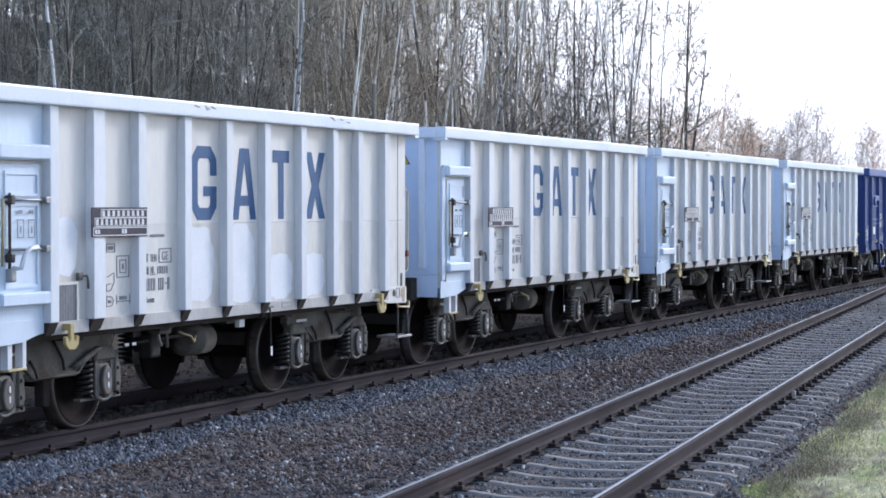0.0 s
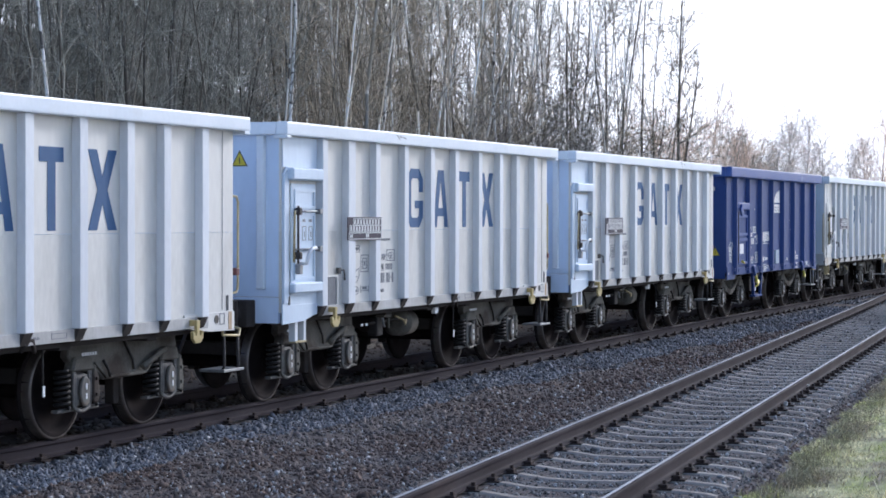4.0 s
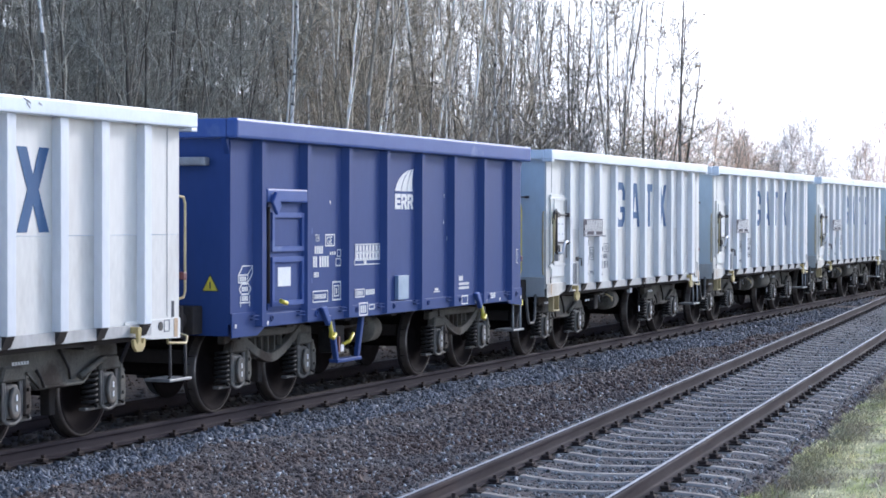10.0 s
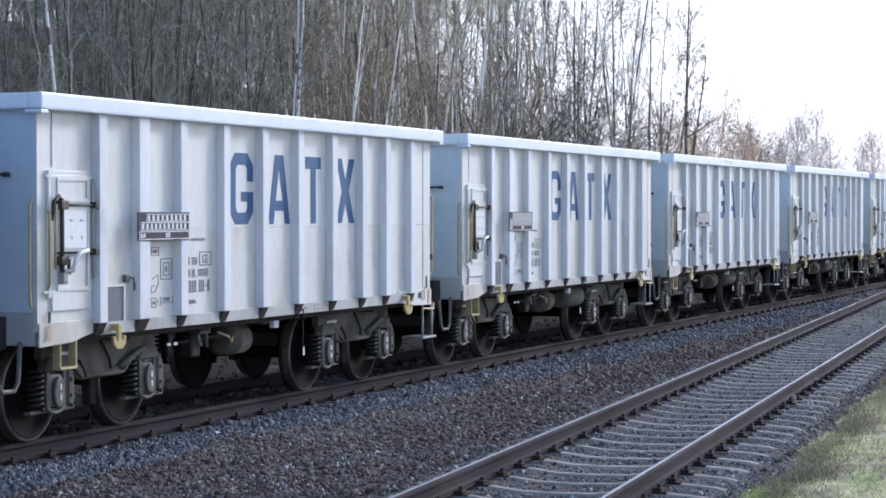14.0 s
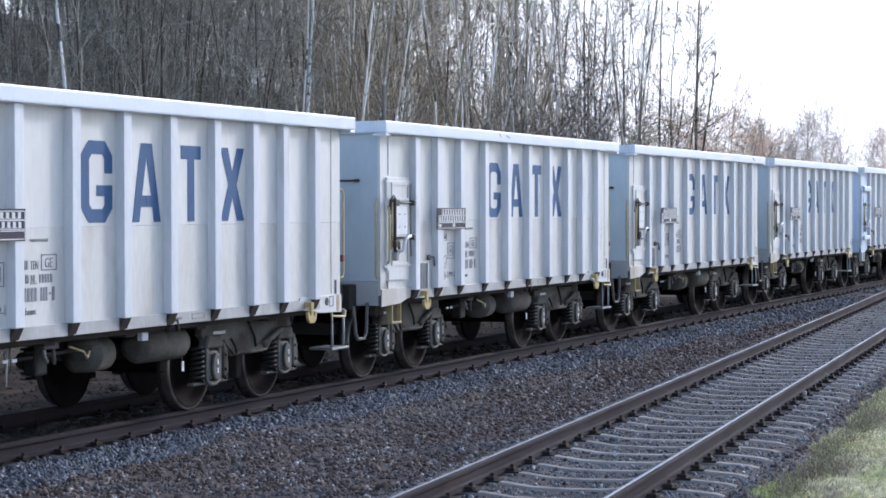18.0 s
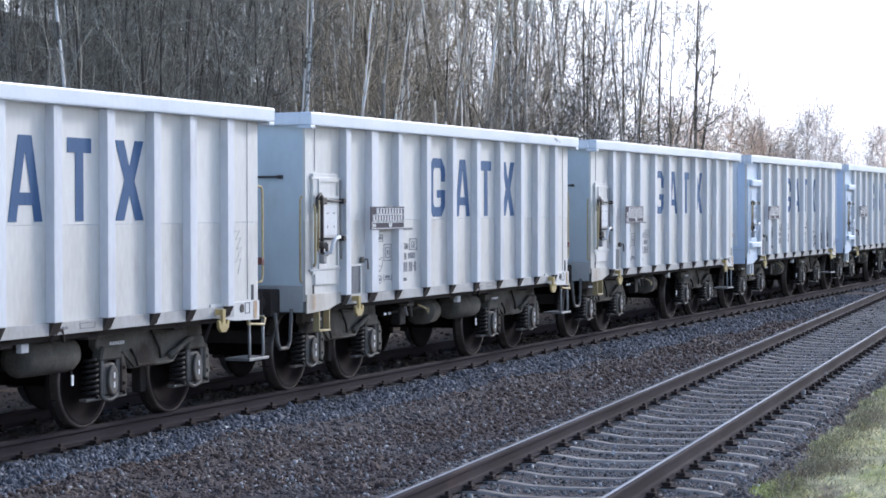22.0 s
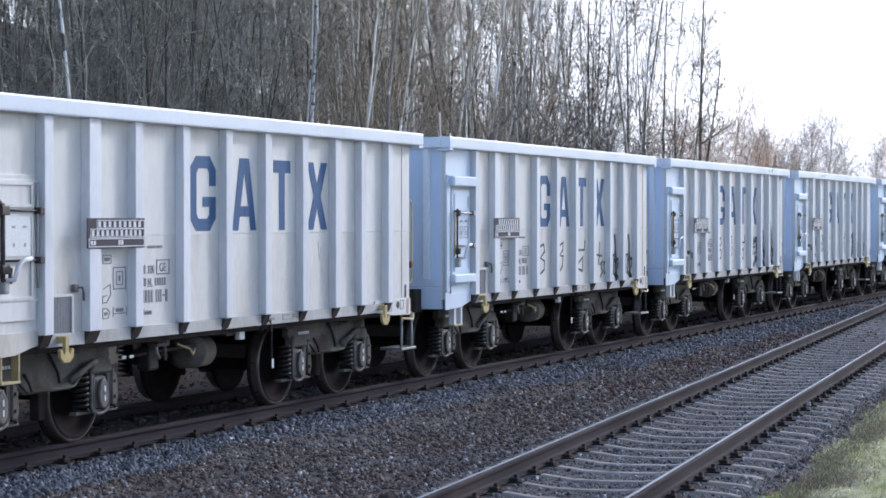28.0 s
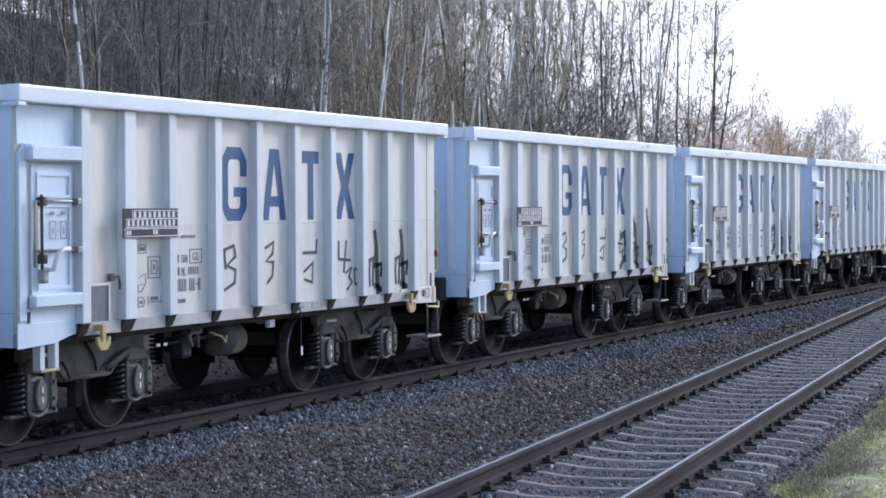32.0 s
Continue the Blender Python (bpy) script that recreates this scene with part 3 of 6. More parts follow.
def stones(name, xyz, size, material, label):
    n = len(xyz)
    shape = rng.uniform(0.7, 1.5, (n, 6, 1)) * OCT_V[None] + rng.normal(0, 0.22, (n, 6, 3))
    shape = shape * (rng.uniform(0.65, 1.25, (n, 1, 3)) * size[:, None, None])
    a = rng.uniform(0, 2 * math.pi, n)
    b = rng.uniform(-0.7, 0.7, n)
    ca, sa, cb, sb = np.cos(a)[:, None], np.sin(a)[:, None], np.cos(b)[:, None], np.sin(b)[:, None]
    x, y, z = shape[..., 0], shape[..., 1], shape[..., 2]
    y, z = cb * y - sb * z, sb * y + cb * z
    x, y = ca * x - sa * y, sa * x + ca * y
    verts = np.stack([x, y, z], -1) + xyz[:, None, :]
    faces = OCT_F[None] + 6 * np.arange(n)[:, None, None]
    me = bpy.data.meshes.new(name)
    me.vertices.add(n * 6)
    me.vertices.foreach_set("co", verts.astype(np.float32).ravel())
    me.loops.add(n * 24)
    me.loops.foreach_set("vertex_index", faces.astype(np.int32).ravel())
    me.polygons.add(n * 8)
    me.polygons.foreach_set("loop_start", np.arange(0, n * 24, 3, dtype=np.int32))
    me.update(calc_edges=True)
    me.validate()
    me.materials.append(material)
    return tagged(new(name, me), label, "ballast", kind="stuff")


def scatter(count, y0, y1, x0, x1, keep):
    """Random places on the bed, thinning with distance."""
    y = y0 * (y1 / y0) ** rng.random(count)
    x = x0 + (x1 - x0) * rng.random(count)
    ok = np.array([keep(a, b) for a, b in zip(x, y)])
    x, y = x[ok], y[ok]
    z = np.array([bed_z(a, b) if a > -3.3 else ground_z(a, b) for a, b in zip(x, y)])
    return np.stack([x, y, z], 1)


def open_bed(x, y):
    s = (x - siding_x(y)) / SIDING_OUT.x
    if x > bed_edge(y) or (-0.95 < x < 0.9 and abs(abs(x) - 0.75) < 0.1) or abs(abs(s) - 0.7525) < 0.1:
        return False
    if abs(s) < 1.3:      # clear of the sleepers' tops
        k = ((x - SIDING_X) * SIDING_DIR.x + y * SIDING_DIR.y - 8.746) / 0.627
        return 0.15 < k % 1.0 < 0.85
    return True


def band(x, y):
    """Where the clean stones lie: along the first track, and in drifts."""
    return x < 1.75 + 0.35 * noise.noise((0.0, y * 0.4, 7.0)) + 0.012 * max(0.0, y - 20) ** 1.0


pts = scatter(98000, 12.5, 62, 0.94, 8.3, open_bed)
clean = np.array([band(x, y) for x, y, z in pts])
big = lambda q: rng.gamma(6.0, 0.0030, len(q)) * (1 + 0.012 * np.maximum(0, q[:, 1] - 20))
inside = ~clean & np.array([abs(x - siding_x(y)) < 1.42 for x, y, z in pts])
more = scatter(26000, 12.5, 62, 2.4, 7.9, lambda x, y: open_bed(x, y) and abs(x - siding_x(y)) < 1.42)
fine = np.concatenate([pts[inside], more])
stones("siding_stones", fine, big(fine) * 0.6, M["siding_stone"], "small grey stones between the sleepers")
rest = ~clean & ~inside
stones("ballast_stones", pts[rest], big(pts[rest]), M["stone"], "dull brown and grey crushed ballast stones")
more = scatter(20000, 12.5, 62, 0.96, 2.3, lambda x, y: open_bed(x, y) and band(x, y))
pts_clean = np.concatenate([pts[clean], more])
stones("clean_ballast_stones", pts_clean, big(pts_clean), M["blue_stone"], "clean blue-grey crushed ballast stones")
pts = scatter(4600, 12.5, 45, 1.2, 7.6, open_bed)
pts[:, 2] += 0.012
stones("pale_stones", pts, np.minimum(rng.gamma(5.0, 0.0031, len(pts)), 0.024), M["pale_stone"], "scattered pale white stones on ballast")
pts = scatter(26000, 13, 70, -8.0, 0.62, lambda x, y: abs(abs(x) - 0.75) > 0.1)
size = rng.gamma(5.0, 0.0065, len(pts))
far = pts[:, 0] < -1.35
stones("track_stones", pts[~far], size[~far], M["shade_stone"], "ballast stones under wagons, darkened for the shade there")
stones("shoulder_stones", pts[far], size[far] * 0.8, M["shoulder_stone"], "old brown ballast and dead leaves beside the wood")


# ---- rails and sleepers ----
def rail_mesh(y0, y1):
    prof = [(-0.0625, -0.16), (0.0625, -0.16), (0.0625, -0.148), (0.016, -0.135), (0.0085, -0.12), (0.0085, -0.05), (0.034, -0.038),
            (0.0345, -0.012), (0.028, -0.002), (-0.028, -0.002), (-0.0345, -0.012), (-0.034, -0.038), (-0.0085, -0.05), (-0.0085, -0.12), (-0.016, -0.135), (-0.0625, -0.148)]
    bm = bmesh.new()
    rings = [[bm.verts.new((x, y, z)) for x, z in prof] for y in np.linspace(y0, y1, 24)]
    n = len(prof)
    for a, b in zip(rings, rings[1:]):
        for k in range(n):
            bm.faces.new((a[k], b[k], b[(k + 1) % n], a[(k + 1) % n]))
    bm.faces.new(rings[0])
    bm.faces.new(rings[-1][::-1])
    bmesh.ops.recalc_face_normals(bm, faces=bm.faces)
    return bm


def head_highlight_mesh(y0, y1):
    bm = bmesh.new()
    # worn strip, moved left of centre on both rails as a painted highlight
    slab_prof = [(-0.030, -0.004), (-0.022, 0.001), (-0.002, 0.002), (0.008, -0.0012)]
    rings = [[bm.verts.new((x, y, z)) for x, z in slab_prof] for y in np.linspace(y0, y1, 24)]
    for a, b in zip(rings, rings[1:]):
        for k in range(3):
            bm.faces.new((a[k], b[k], b[k + 1], a[k + 1])).smooth = True
    bmesh.ops.recalc_face_normals(bm, faces=bm.faces)
    return bm


def sleeper_mesh():
    """A concrete sleeper: raised under the rails, lower in its middle and at its ends."""
    bm = bmesh.new()
    prof = [(-1.3, -0.215), (-1.22, -0.196), (-0.95, -0.176), (-0.62, -0.163), (-0.5, -0.176), (-0.32, -0.2), (0, -0.206),
            (0.32, -0.2), (0.5, -0.176), (0.62, -0.163), (0.95, -0.176), (1.22, -0.196), (1.3, -0.215)]
    rings = []
    for x, z in prof:
        rings.append([bm.verts.new(p) for p in ((x, -0.13, -0.36), (x, -0.072, z - 0.018), (x, -0.05, z), (x, 0.05, z), (x, 0.072, z - 0.018), (x, 0.13, -0.36))])
    for a, b in zip(rings, rings[1:]):
        for k in range(6):
            bm.faces.new((a[k], a[(k + 1) % 6], b[(k + 1) % 6], b[k]))
    bm.faces.new(rings[0][::-1])
    bm.faces.new(rings[-1])
    bmesh.ops.recalc_face_normals(bm, faces=bm.faces)
    return solid("sleeper", bm, M["concrete"])


def clip_mesh():
    """The rail fastenings of one sleeper: ribbed plate, clamp and bolt on both sides of each rail."""
    bm = bmesh.new()
    for r in (-0.7525, 0.7525):
        box(bm, r - 0.17, r + 0.17, -0.06, 0.06, -0.178, -0.160)
        for s in (-1, 1):
            box(bm, *sorted((r + s * 0.05, r + s * 0.13)), -0.05, 0.05, -0.161, -0.128, 0.01)
            box(bm, *sorted((r + s * 0.085, r + s * 0.115)), -0.016, 0.016, -0.13, -0.098)
    return solid("rail_fastening", bm, M["clip"])


SLEEPER, CLIP = sleeper_mesh(), clip_mesh()


def track(name, m, reach, rows, polish, label):
    root = tagged(new(name), label, "railway track", kind="structure")
    root.matrix_world = m
    for side, (a, b) in zip((-1, 1), reach):
        rl = part("rail", rail_mesh(a, b), M["rail"], root, "rust-brown steel rail")
        rl.location.x = side * 0.7525
        part("rail_head", head_highlight_mesh(a, b), polish, rl, "worn running surface, shifted to where the highlight falls")
    for y in rows:
        sl = new("sleeper", SLEEPER)
        sl.parent, sl.location = root, (0, y, 0)
        fa = new("rail_fastening", CLIP)
        fa.parent = sl
    return root


main_track = track("main_track", Matrix(), ((-60, 420), (-60, 420)), np.arange(9.0, 78, 0.63), M["dull"], "straight railway track with rusty rails on ballast")
siding = track("siding_track", pose(SIDING_X, 0, 0, 0, 0, math.degrees(-SIDING_TURN)), ((-60, 70), (-60, 89)), np.arange(8.746, 62, 0.627), M["shine"],
               "second railway track with polished rails and concrete sleepers")
bm = bmesh.new()
for x, y in ((5.18 + 0.9, 24.9), (4.9 + 0.9, 27.6), (3.75, 27.0)):
    box(bm, x, x + 0.045, y, y + 0.04, -0.17, -0.115, 0.012)
tagged(new("rail_markers", solid("rail_markers", bm, M["pale_stone"])), "small pale clamps on the rail foot", "rail clamp", kind="stuff")


# ---- grass blades ----
def blades(name, pts, height, width, material, label, category):
    n = len(pts)
    a = rng.uniform(0, 2 * math.pi, n)
    lean = rng.normal(0, 0.8, (n, 2))
    h = height[:, None]
    base = np.stack([np.cos(a), np.sin(a), np.zeros(n)], 1) * width[:, None]
    mid = np.concatenate([lean * h * 0.45, h * 0.6], 1)
    tip = np.concatenate([lean * h * 1.1, h * 0.95], 1)
    verts = np.stack([pts - base, pts + base, pts + mid + base * 0.6, pts + mid - base * 0.6, pts + tip], 1).reshape(-1, 3)
    i = 5 * np.arange(n)
    faces = [f for k in i.tolist() for f in ((k, k + 1, k + 2, k + 3), (k + 3, k + 2, k + 4))]
    return tagged(new(name, poly_mesh(name, verts, faces, material)), label, category, kind="stuff")


gy = 12.5 * (48 / 12.5) ** rng.random(90000)
gx = np.array([bed_edge(y) for y in gy]) - 0.12 + 5.0 * rng.random(90000) ** 1.5
gz = np.array([verge_z(x, y) for x, y in zip(gx, gy)])
dens = np.array([noise.noise((x * 1.9, y * 0.42, 2.0)) for x, y in zip(gx, gy)])
ok = dens > rng.uniform(-0.9, 0.0, 90000)
gp = np.stack([gx, gy, gz], 1)[ok]
blades("grass", gp, rng.gamma(4, 0.0075, len(gp)), rng.uniform(0.003, 0.0055, len(gp)), M["grass"], "short winter grass, green with dry straw tufts", "grass")
edge_rng = np.random.default_rng(77)
gy = 12.5 * (48 / 12.5) ** edge_rng.random(26000)
gx = np.array([bed_edge(y) + 0.22 * noise.noise((3.0, y * 0.8, 4.0)) for y in gy]) + np.abs(edge_rng.normal(0, 0.19, 26000)) - 0.06
gp = np.stack([gx, gy, [verge_z(x, y) for x, y in zip(gx, gy)]], 1)
blades("dead_grass", gp, edge_rng.gamma(4, 0.0085, len(gp)), edge_rng.uniform(0.003, 0.006, len(gp)), M["dull_grass"], "dull brown dead grass along the ballast's edge", "grass")
ly = rng.uniform(13, 30, 260)
lx = np.array([bed_edge(y) for y in ly]) + rng.normal(0.15, 0.45, 260)
lz = np.array([verge_z(x, y) for x, y in zip(lx, ly)]) + 0.02
blades("dead_stalks", np.stack([lx, ly, lz], 1), rng.gamma(4, 0.022, 260), rng.uniform(0.004, 0.008, 260), M["litter"], "dry pale stalks lying at the turf's edge", "dead grass")


# ---- trees ----
def grow(r, height, girth, branches, twigs, spread=0.5, reach=0.3, wander=0.03, first=0.15, lean=0.06, toward=(0, 0), bend=0.14):
    """A bare tree as tapering segments: rows of x0 y0 z0 x1 y1 z1 r0 r1."""
    seg = []

    def limb(p, d, length, r0, r1, parts, crook):
        pts = [(p, r0)]
        for i in range(parts):
            d = d + r.normal(0, crook, 3) + np.array([0, 0, 0.05])
            d = d / np.linalg.norm(d)
            q = p + d * length / parts
            k = (i + 1) / parts
            seg.append((*p, *q, pts[-1][1], r0 + (r1 - r0) * k))
            p = q
            pts.append((p, r0 + (r1 - r0) * k))
        return pts, d

    trunk, _ = limb(np.zeros(3), np.array([toward[0] + r.normal(0, lean), toward[1] + r.normal(0, lean), 1.0]), height, girth, girth * 0.14, 8, wander)
    for _b in range(branches):
        k = first + (1 - first) * r.random() ** 0.8
        i = min(7, int(k * 8))
        f = k * 8 - i
        p = trunk[i][0] * (1 - f) + trunk[i + 1][0] * f
        a = r.uniform(0, 2 * math.pi)
        tilt = spread * r.uniform(0.6, 1.4)
        d = np.array([math.cos(a) * math.sin(tilt), math.sin(a) * math.sin(tilt), math.cos(tilt)])
        length = height * reach * r.uniform(0.5, 1.2) * (1.15 - 0.7 * k)
        rb = max(0.008, girth * 0.42 * (1.1 - k) * r.uniform(0.7, 1.2))
        pts, dd = limb(p, d, length, rb, 0.006, 3, bend)
        for _t in range(twigs):
            j = r.integers(1, 4)
            q = pts[j][0]
            e = dd + r.normal(0, 0.55, 3)
            e = e / np.linalg.norm(e)
            limb(q, e, length * r.uniform(0.25, 0.65), max(0.006, pts[j][1] * 0.6), 0.004, 2, bend * 1.6)
    return np.array(seg)


def prisms(seg, sides=3):
    """Segments as open prisms: vertices and quads."""
    p, q, r0, r1 = seg[:, :3], seg[:, 3:6], seg[:, 6], seg[:, 7]
    d = q - p
    d /= np.maximum(1e-9, np.linalg.norm(d, axis=1))[:, None]
    ref = np.where(np.abs(d[:, 2:3]) > 0.9, np.array([[1.0, 0, 0]]), np.array([[0, 0, 1.0]]))
    u = np.cross(d, ref)
    u /= np.linalg.norm(u, axis=1)[:, None]
    w = np.cross(d, u)
    a = 2 * math.pi * np.arange(sides) / sides
    ring = np.cos(a)[None, :, None] * u[:, None] + np.sin(a)[None, :, None] * w[:, None]
    verts = np.concatenate([p[:, None] + ring * r0[:, None, None], q[:, None] + ring * r1[:, None, None]], 1)
    k = np.arange(sides)
    quad = np.stack([k, (k + 1) % sides, sides + (k + 1) % sides, sides + k], 1)
    faces = quad[None] + (2 * sides * np.arange(len(seg)))[:, None, None]
    return verts.reshape(-1, 3), faces.reshape(-1, 4)


def quad_mesh(name, verts, faces, material):
    me = bpy.data.meshes.new(name)
    me.vertices.add(len(verts))
    me.vertices.foreach_set("co", verts.astype(np.float32).ravel())
    me.loops.add(len(faces) * 4)
    me.loops.foreach_set("vertex_index", faces.astype(np.int32).ravel())
    me.polygons.add(len(faces))
    me.polygons.foreach_set("loop_start", np.arange(0, len(faces) * 4, 4, dtype=np.int32))
    me.update(calc_edges=True)
    me.materials.append(material)
    return me


def wood(name, kinds, places, material, label, category, sides=3):
    """Many trees joined: each place is x, y, scale, turn, kind."""
    vv, ff, base = [], [], 0
    for x, y, k, turn, kind in places:
        v, f = kinds[int(kind)]
        c, s = math.cos(turn) * k, math.sin(turn) * k
        vv.append(np.stack([v[:, 0] * c - v[:, 1] * s + x, v[:, 0] * s + v[:, 1] * c + y, v[:, 2] * k + ground_z(x, y) - 0.05], 1))
        ff.append(f + base)
        base += len(v)
    return tagged(new(name, quad_mesh(name, np.concatenate(vv), np.concatenate(ff), material)), label, category, kind="stuff")


tr = np.random.default_rng(21)
STEMS, TWIGS = [], []
for ln in (0.03, 0.05, 0.10, 0.12, 0.03, 0.05, 0.22, 0.14, 0.06):
    pole = grow(tr, tr.uniform(10, 15), tr.uniform(0.020, 0.042), 25, 8, tr.uniform(0.5, 0.95), 0.21, 0.06, 0.08, ln, bend=0.24)
    STEMS.append(prisms(pole[:8], 5))
    TWIGS.append(prisms(pole[8:]))
EDGE_STEMS, EDGE_TWIGS = [], []
for ln in (0.02, 0.04, 0.06, 0.03, 0.05, 0.02, 0.05):
    pole = grow(tr, tr.uniform(11, 15), tr.uniform(0.030, 0.055), 24, 8, tr.uniform(0.35, 0.6), 0.23, 0.045, 0.06, ln * 0.4, bend=0.24)
    pole[8:, 6:8] = np.maximum(pole[8:, 6:8], 0.006)
    EDGE_STEMS.append(prisms(pole[:8], 5))
    EDGE_TWIGS.append(prisms(pole[8:]))
BUSHES = [prisms(np.concatenate([grow(tr, tr.uniform(2.5, 5), 0.014, 9, 4, 0.7, 0.40, 0.12, bend=0.3) + np.array([*(o := tr.normal(0, 0.4, 2)), 0, *o, 0, 0, 0]) for _s in range(4)])) for _ in range(6)]


EYE_PLAN = (11.41, 0.0)      # the camera's place in plan


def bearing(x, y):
    """Thousandths clockwise of the camera's middle line of sight, which runs from the verge across the tracks into the
    wood.
    """
    return 1000 * (radians(21.9) - math.atan2(EYE_PLAN[0] - x, y - EYE_PLAN[1]))


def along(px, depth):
    """A place on the ground at that many metres from the camera, on a bearing in thousandths clockwise of its middle
    line of sight.
    """
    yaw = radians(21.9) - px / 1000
    return EYE_PLAN[0] - math.sin(yaw) * depth, EYE_PLAN[1] + math.cos(yaw) * depth


# density thins with the bearing from the camera, to fit its view
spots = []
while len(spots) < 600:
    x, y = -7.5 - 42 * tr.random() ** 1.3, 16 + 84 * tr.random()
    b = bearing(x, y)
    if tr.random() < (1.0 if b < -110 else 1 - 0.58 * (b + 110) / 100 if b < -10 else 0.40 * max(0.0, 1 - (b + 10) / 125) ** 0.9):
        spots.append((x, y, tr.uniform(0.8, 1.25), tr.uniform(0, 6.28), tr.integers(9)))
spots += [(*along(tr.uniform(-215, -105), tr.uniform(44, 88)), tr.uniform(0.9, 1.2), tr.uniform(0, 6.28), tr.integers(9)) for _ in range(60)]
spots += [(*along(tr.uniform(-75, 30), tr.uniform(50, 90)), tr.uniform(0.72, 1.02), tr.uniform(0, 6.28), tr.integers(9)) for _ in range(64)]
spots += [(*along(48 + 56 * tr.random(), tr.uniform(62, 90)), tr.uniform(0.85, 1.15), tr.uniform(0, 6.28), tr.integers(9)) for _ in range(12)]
# more trees where gaps show from the camera
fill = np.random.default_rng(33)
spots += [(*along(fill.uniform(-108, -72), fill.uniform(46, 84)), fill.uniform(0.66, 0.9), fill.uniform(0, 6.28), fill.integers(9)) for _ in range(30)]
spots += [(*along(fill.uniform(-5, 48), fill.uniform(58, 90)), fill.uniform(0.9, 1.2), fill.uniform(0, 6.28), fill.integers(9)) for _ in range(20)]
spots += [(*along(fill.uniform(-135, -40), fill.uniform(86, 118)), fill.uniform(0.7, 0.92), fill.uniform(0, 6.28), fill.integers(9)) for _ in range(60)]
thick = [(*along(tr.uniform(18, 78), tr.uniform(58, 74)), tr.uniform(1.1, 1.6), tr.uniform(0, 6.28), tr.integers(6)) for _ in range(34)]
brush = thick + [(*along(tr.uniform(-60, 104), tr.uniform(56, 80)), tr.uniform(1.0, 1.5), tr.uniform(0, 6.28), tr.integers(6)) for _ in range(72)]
# right of a set bearing, stems and twigs take the sunlit colours
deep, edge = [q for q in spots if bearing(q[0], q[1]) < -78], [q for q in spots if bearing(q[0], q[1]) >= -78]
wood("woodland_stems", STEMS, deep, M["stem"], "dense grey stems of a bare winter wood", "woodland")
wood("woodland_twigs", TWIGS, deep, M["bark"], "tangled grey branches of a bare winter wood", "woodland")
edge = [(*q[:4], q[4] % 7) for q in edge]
wood("edge_stems", EDGE_STEMS, edge, M["edge_stem"], "slender stems at the thinning edge of a wood, some coloured as sunlit", "woodland")
wood("edge_twigs", EDGE_TWIGS, edge, M["sun_bark"], "twigs at the thinning edge of a wood, coloured pale as sunlit", "woodland")
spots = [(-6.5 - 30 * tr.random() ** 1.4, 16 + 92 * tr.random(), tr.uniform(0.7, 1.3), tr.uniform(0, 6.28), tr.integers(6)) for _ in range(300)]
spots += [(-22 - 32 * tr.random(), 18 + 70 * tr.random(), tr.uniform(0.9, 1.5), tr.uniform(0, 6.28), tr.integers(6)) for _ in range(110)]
# undergrowth is split the same way: plain brown, then coloured as sunlit
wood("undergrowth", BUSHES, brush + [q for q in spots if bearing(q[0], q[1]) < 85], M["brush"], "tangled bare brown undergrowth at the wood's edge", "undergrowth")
wood("sunny_undergrowth", BUSHES, [q for q in spots if bearing(q[0], q[1]) >= 85], M["sun_bark"], "tangled brown undergrowth, coloured pale as in sunlight", "undergrowth")
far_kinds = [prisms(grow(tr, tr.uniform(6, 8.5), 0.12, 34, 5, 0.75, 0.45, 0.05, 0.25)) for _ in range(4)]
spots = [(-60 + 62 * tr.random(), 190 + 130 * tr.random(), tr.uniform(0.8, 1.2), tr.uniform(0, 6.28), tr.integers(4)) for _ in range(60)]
wood("far_wood", far_kinds, spots, M["haze_bark"], "bare trees in the distance, coloured pale for haze", "woodland")


def tree(name, x, y, seg, trunk_mat, crown_mat, label, thick=0.03, least=0.004):
    """A tree of its own: trunk and thick limbs in one part, its twigs in another."""
    root = tagged(new(name), label, "tree")
    root.location = (x, y, ground_z(x, y) - 0.05)
    seg[8:, 6:8] = np.maximum(seg[8:, 6:8], least)
    stout = (seg[:, 6] > thick) | (np.arange(len(seg)) < 8)
    for nm, pick, mt, sd in (("trunk", stout, trunk_mat, 7), ("crown", ~stout, crown_mat, 3)):
        ob = new(nm, quad_mesh(nm, *prisms(seg[pick], sd), mt))
        ob.parent = root
    return root


# bearings, depths and heights from here on are fitted to the camera's view
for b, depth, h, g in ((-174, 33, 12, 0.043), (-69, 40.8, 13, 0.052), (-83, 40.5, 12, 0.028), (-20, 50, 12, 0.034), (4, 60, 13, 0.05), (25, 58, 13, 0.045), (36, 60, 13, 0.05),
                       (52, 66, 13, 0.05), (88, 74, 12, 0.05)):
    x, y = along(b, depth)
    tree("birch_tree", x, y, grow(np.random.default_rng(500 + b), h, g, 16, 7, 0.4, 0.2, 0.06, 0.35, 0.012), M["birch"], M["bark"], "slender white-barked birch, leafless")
VIEW_RIGHT = (0.928, 0.373)      # to the right in the camera's view, for leans that fit it
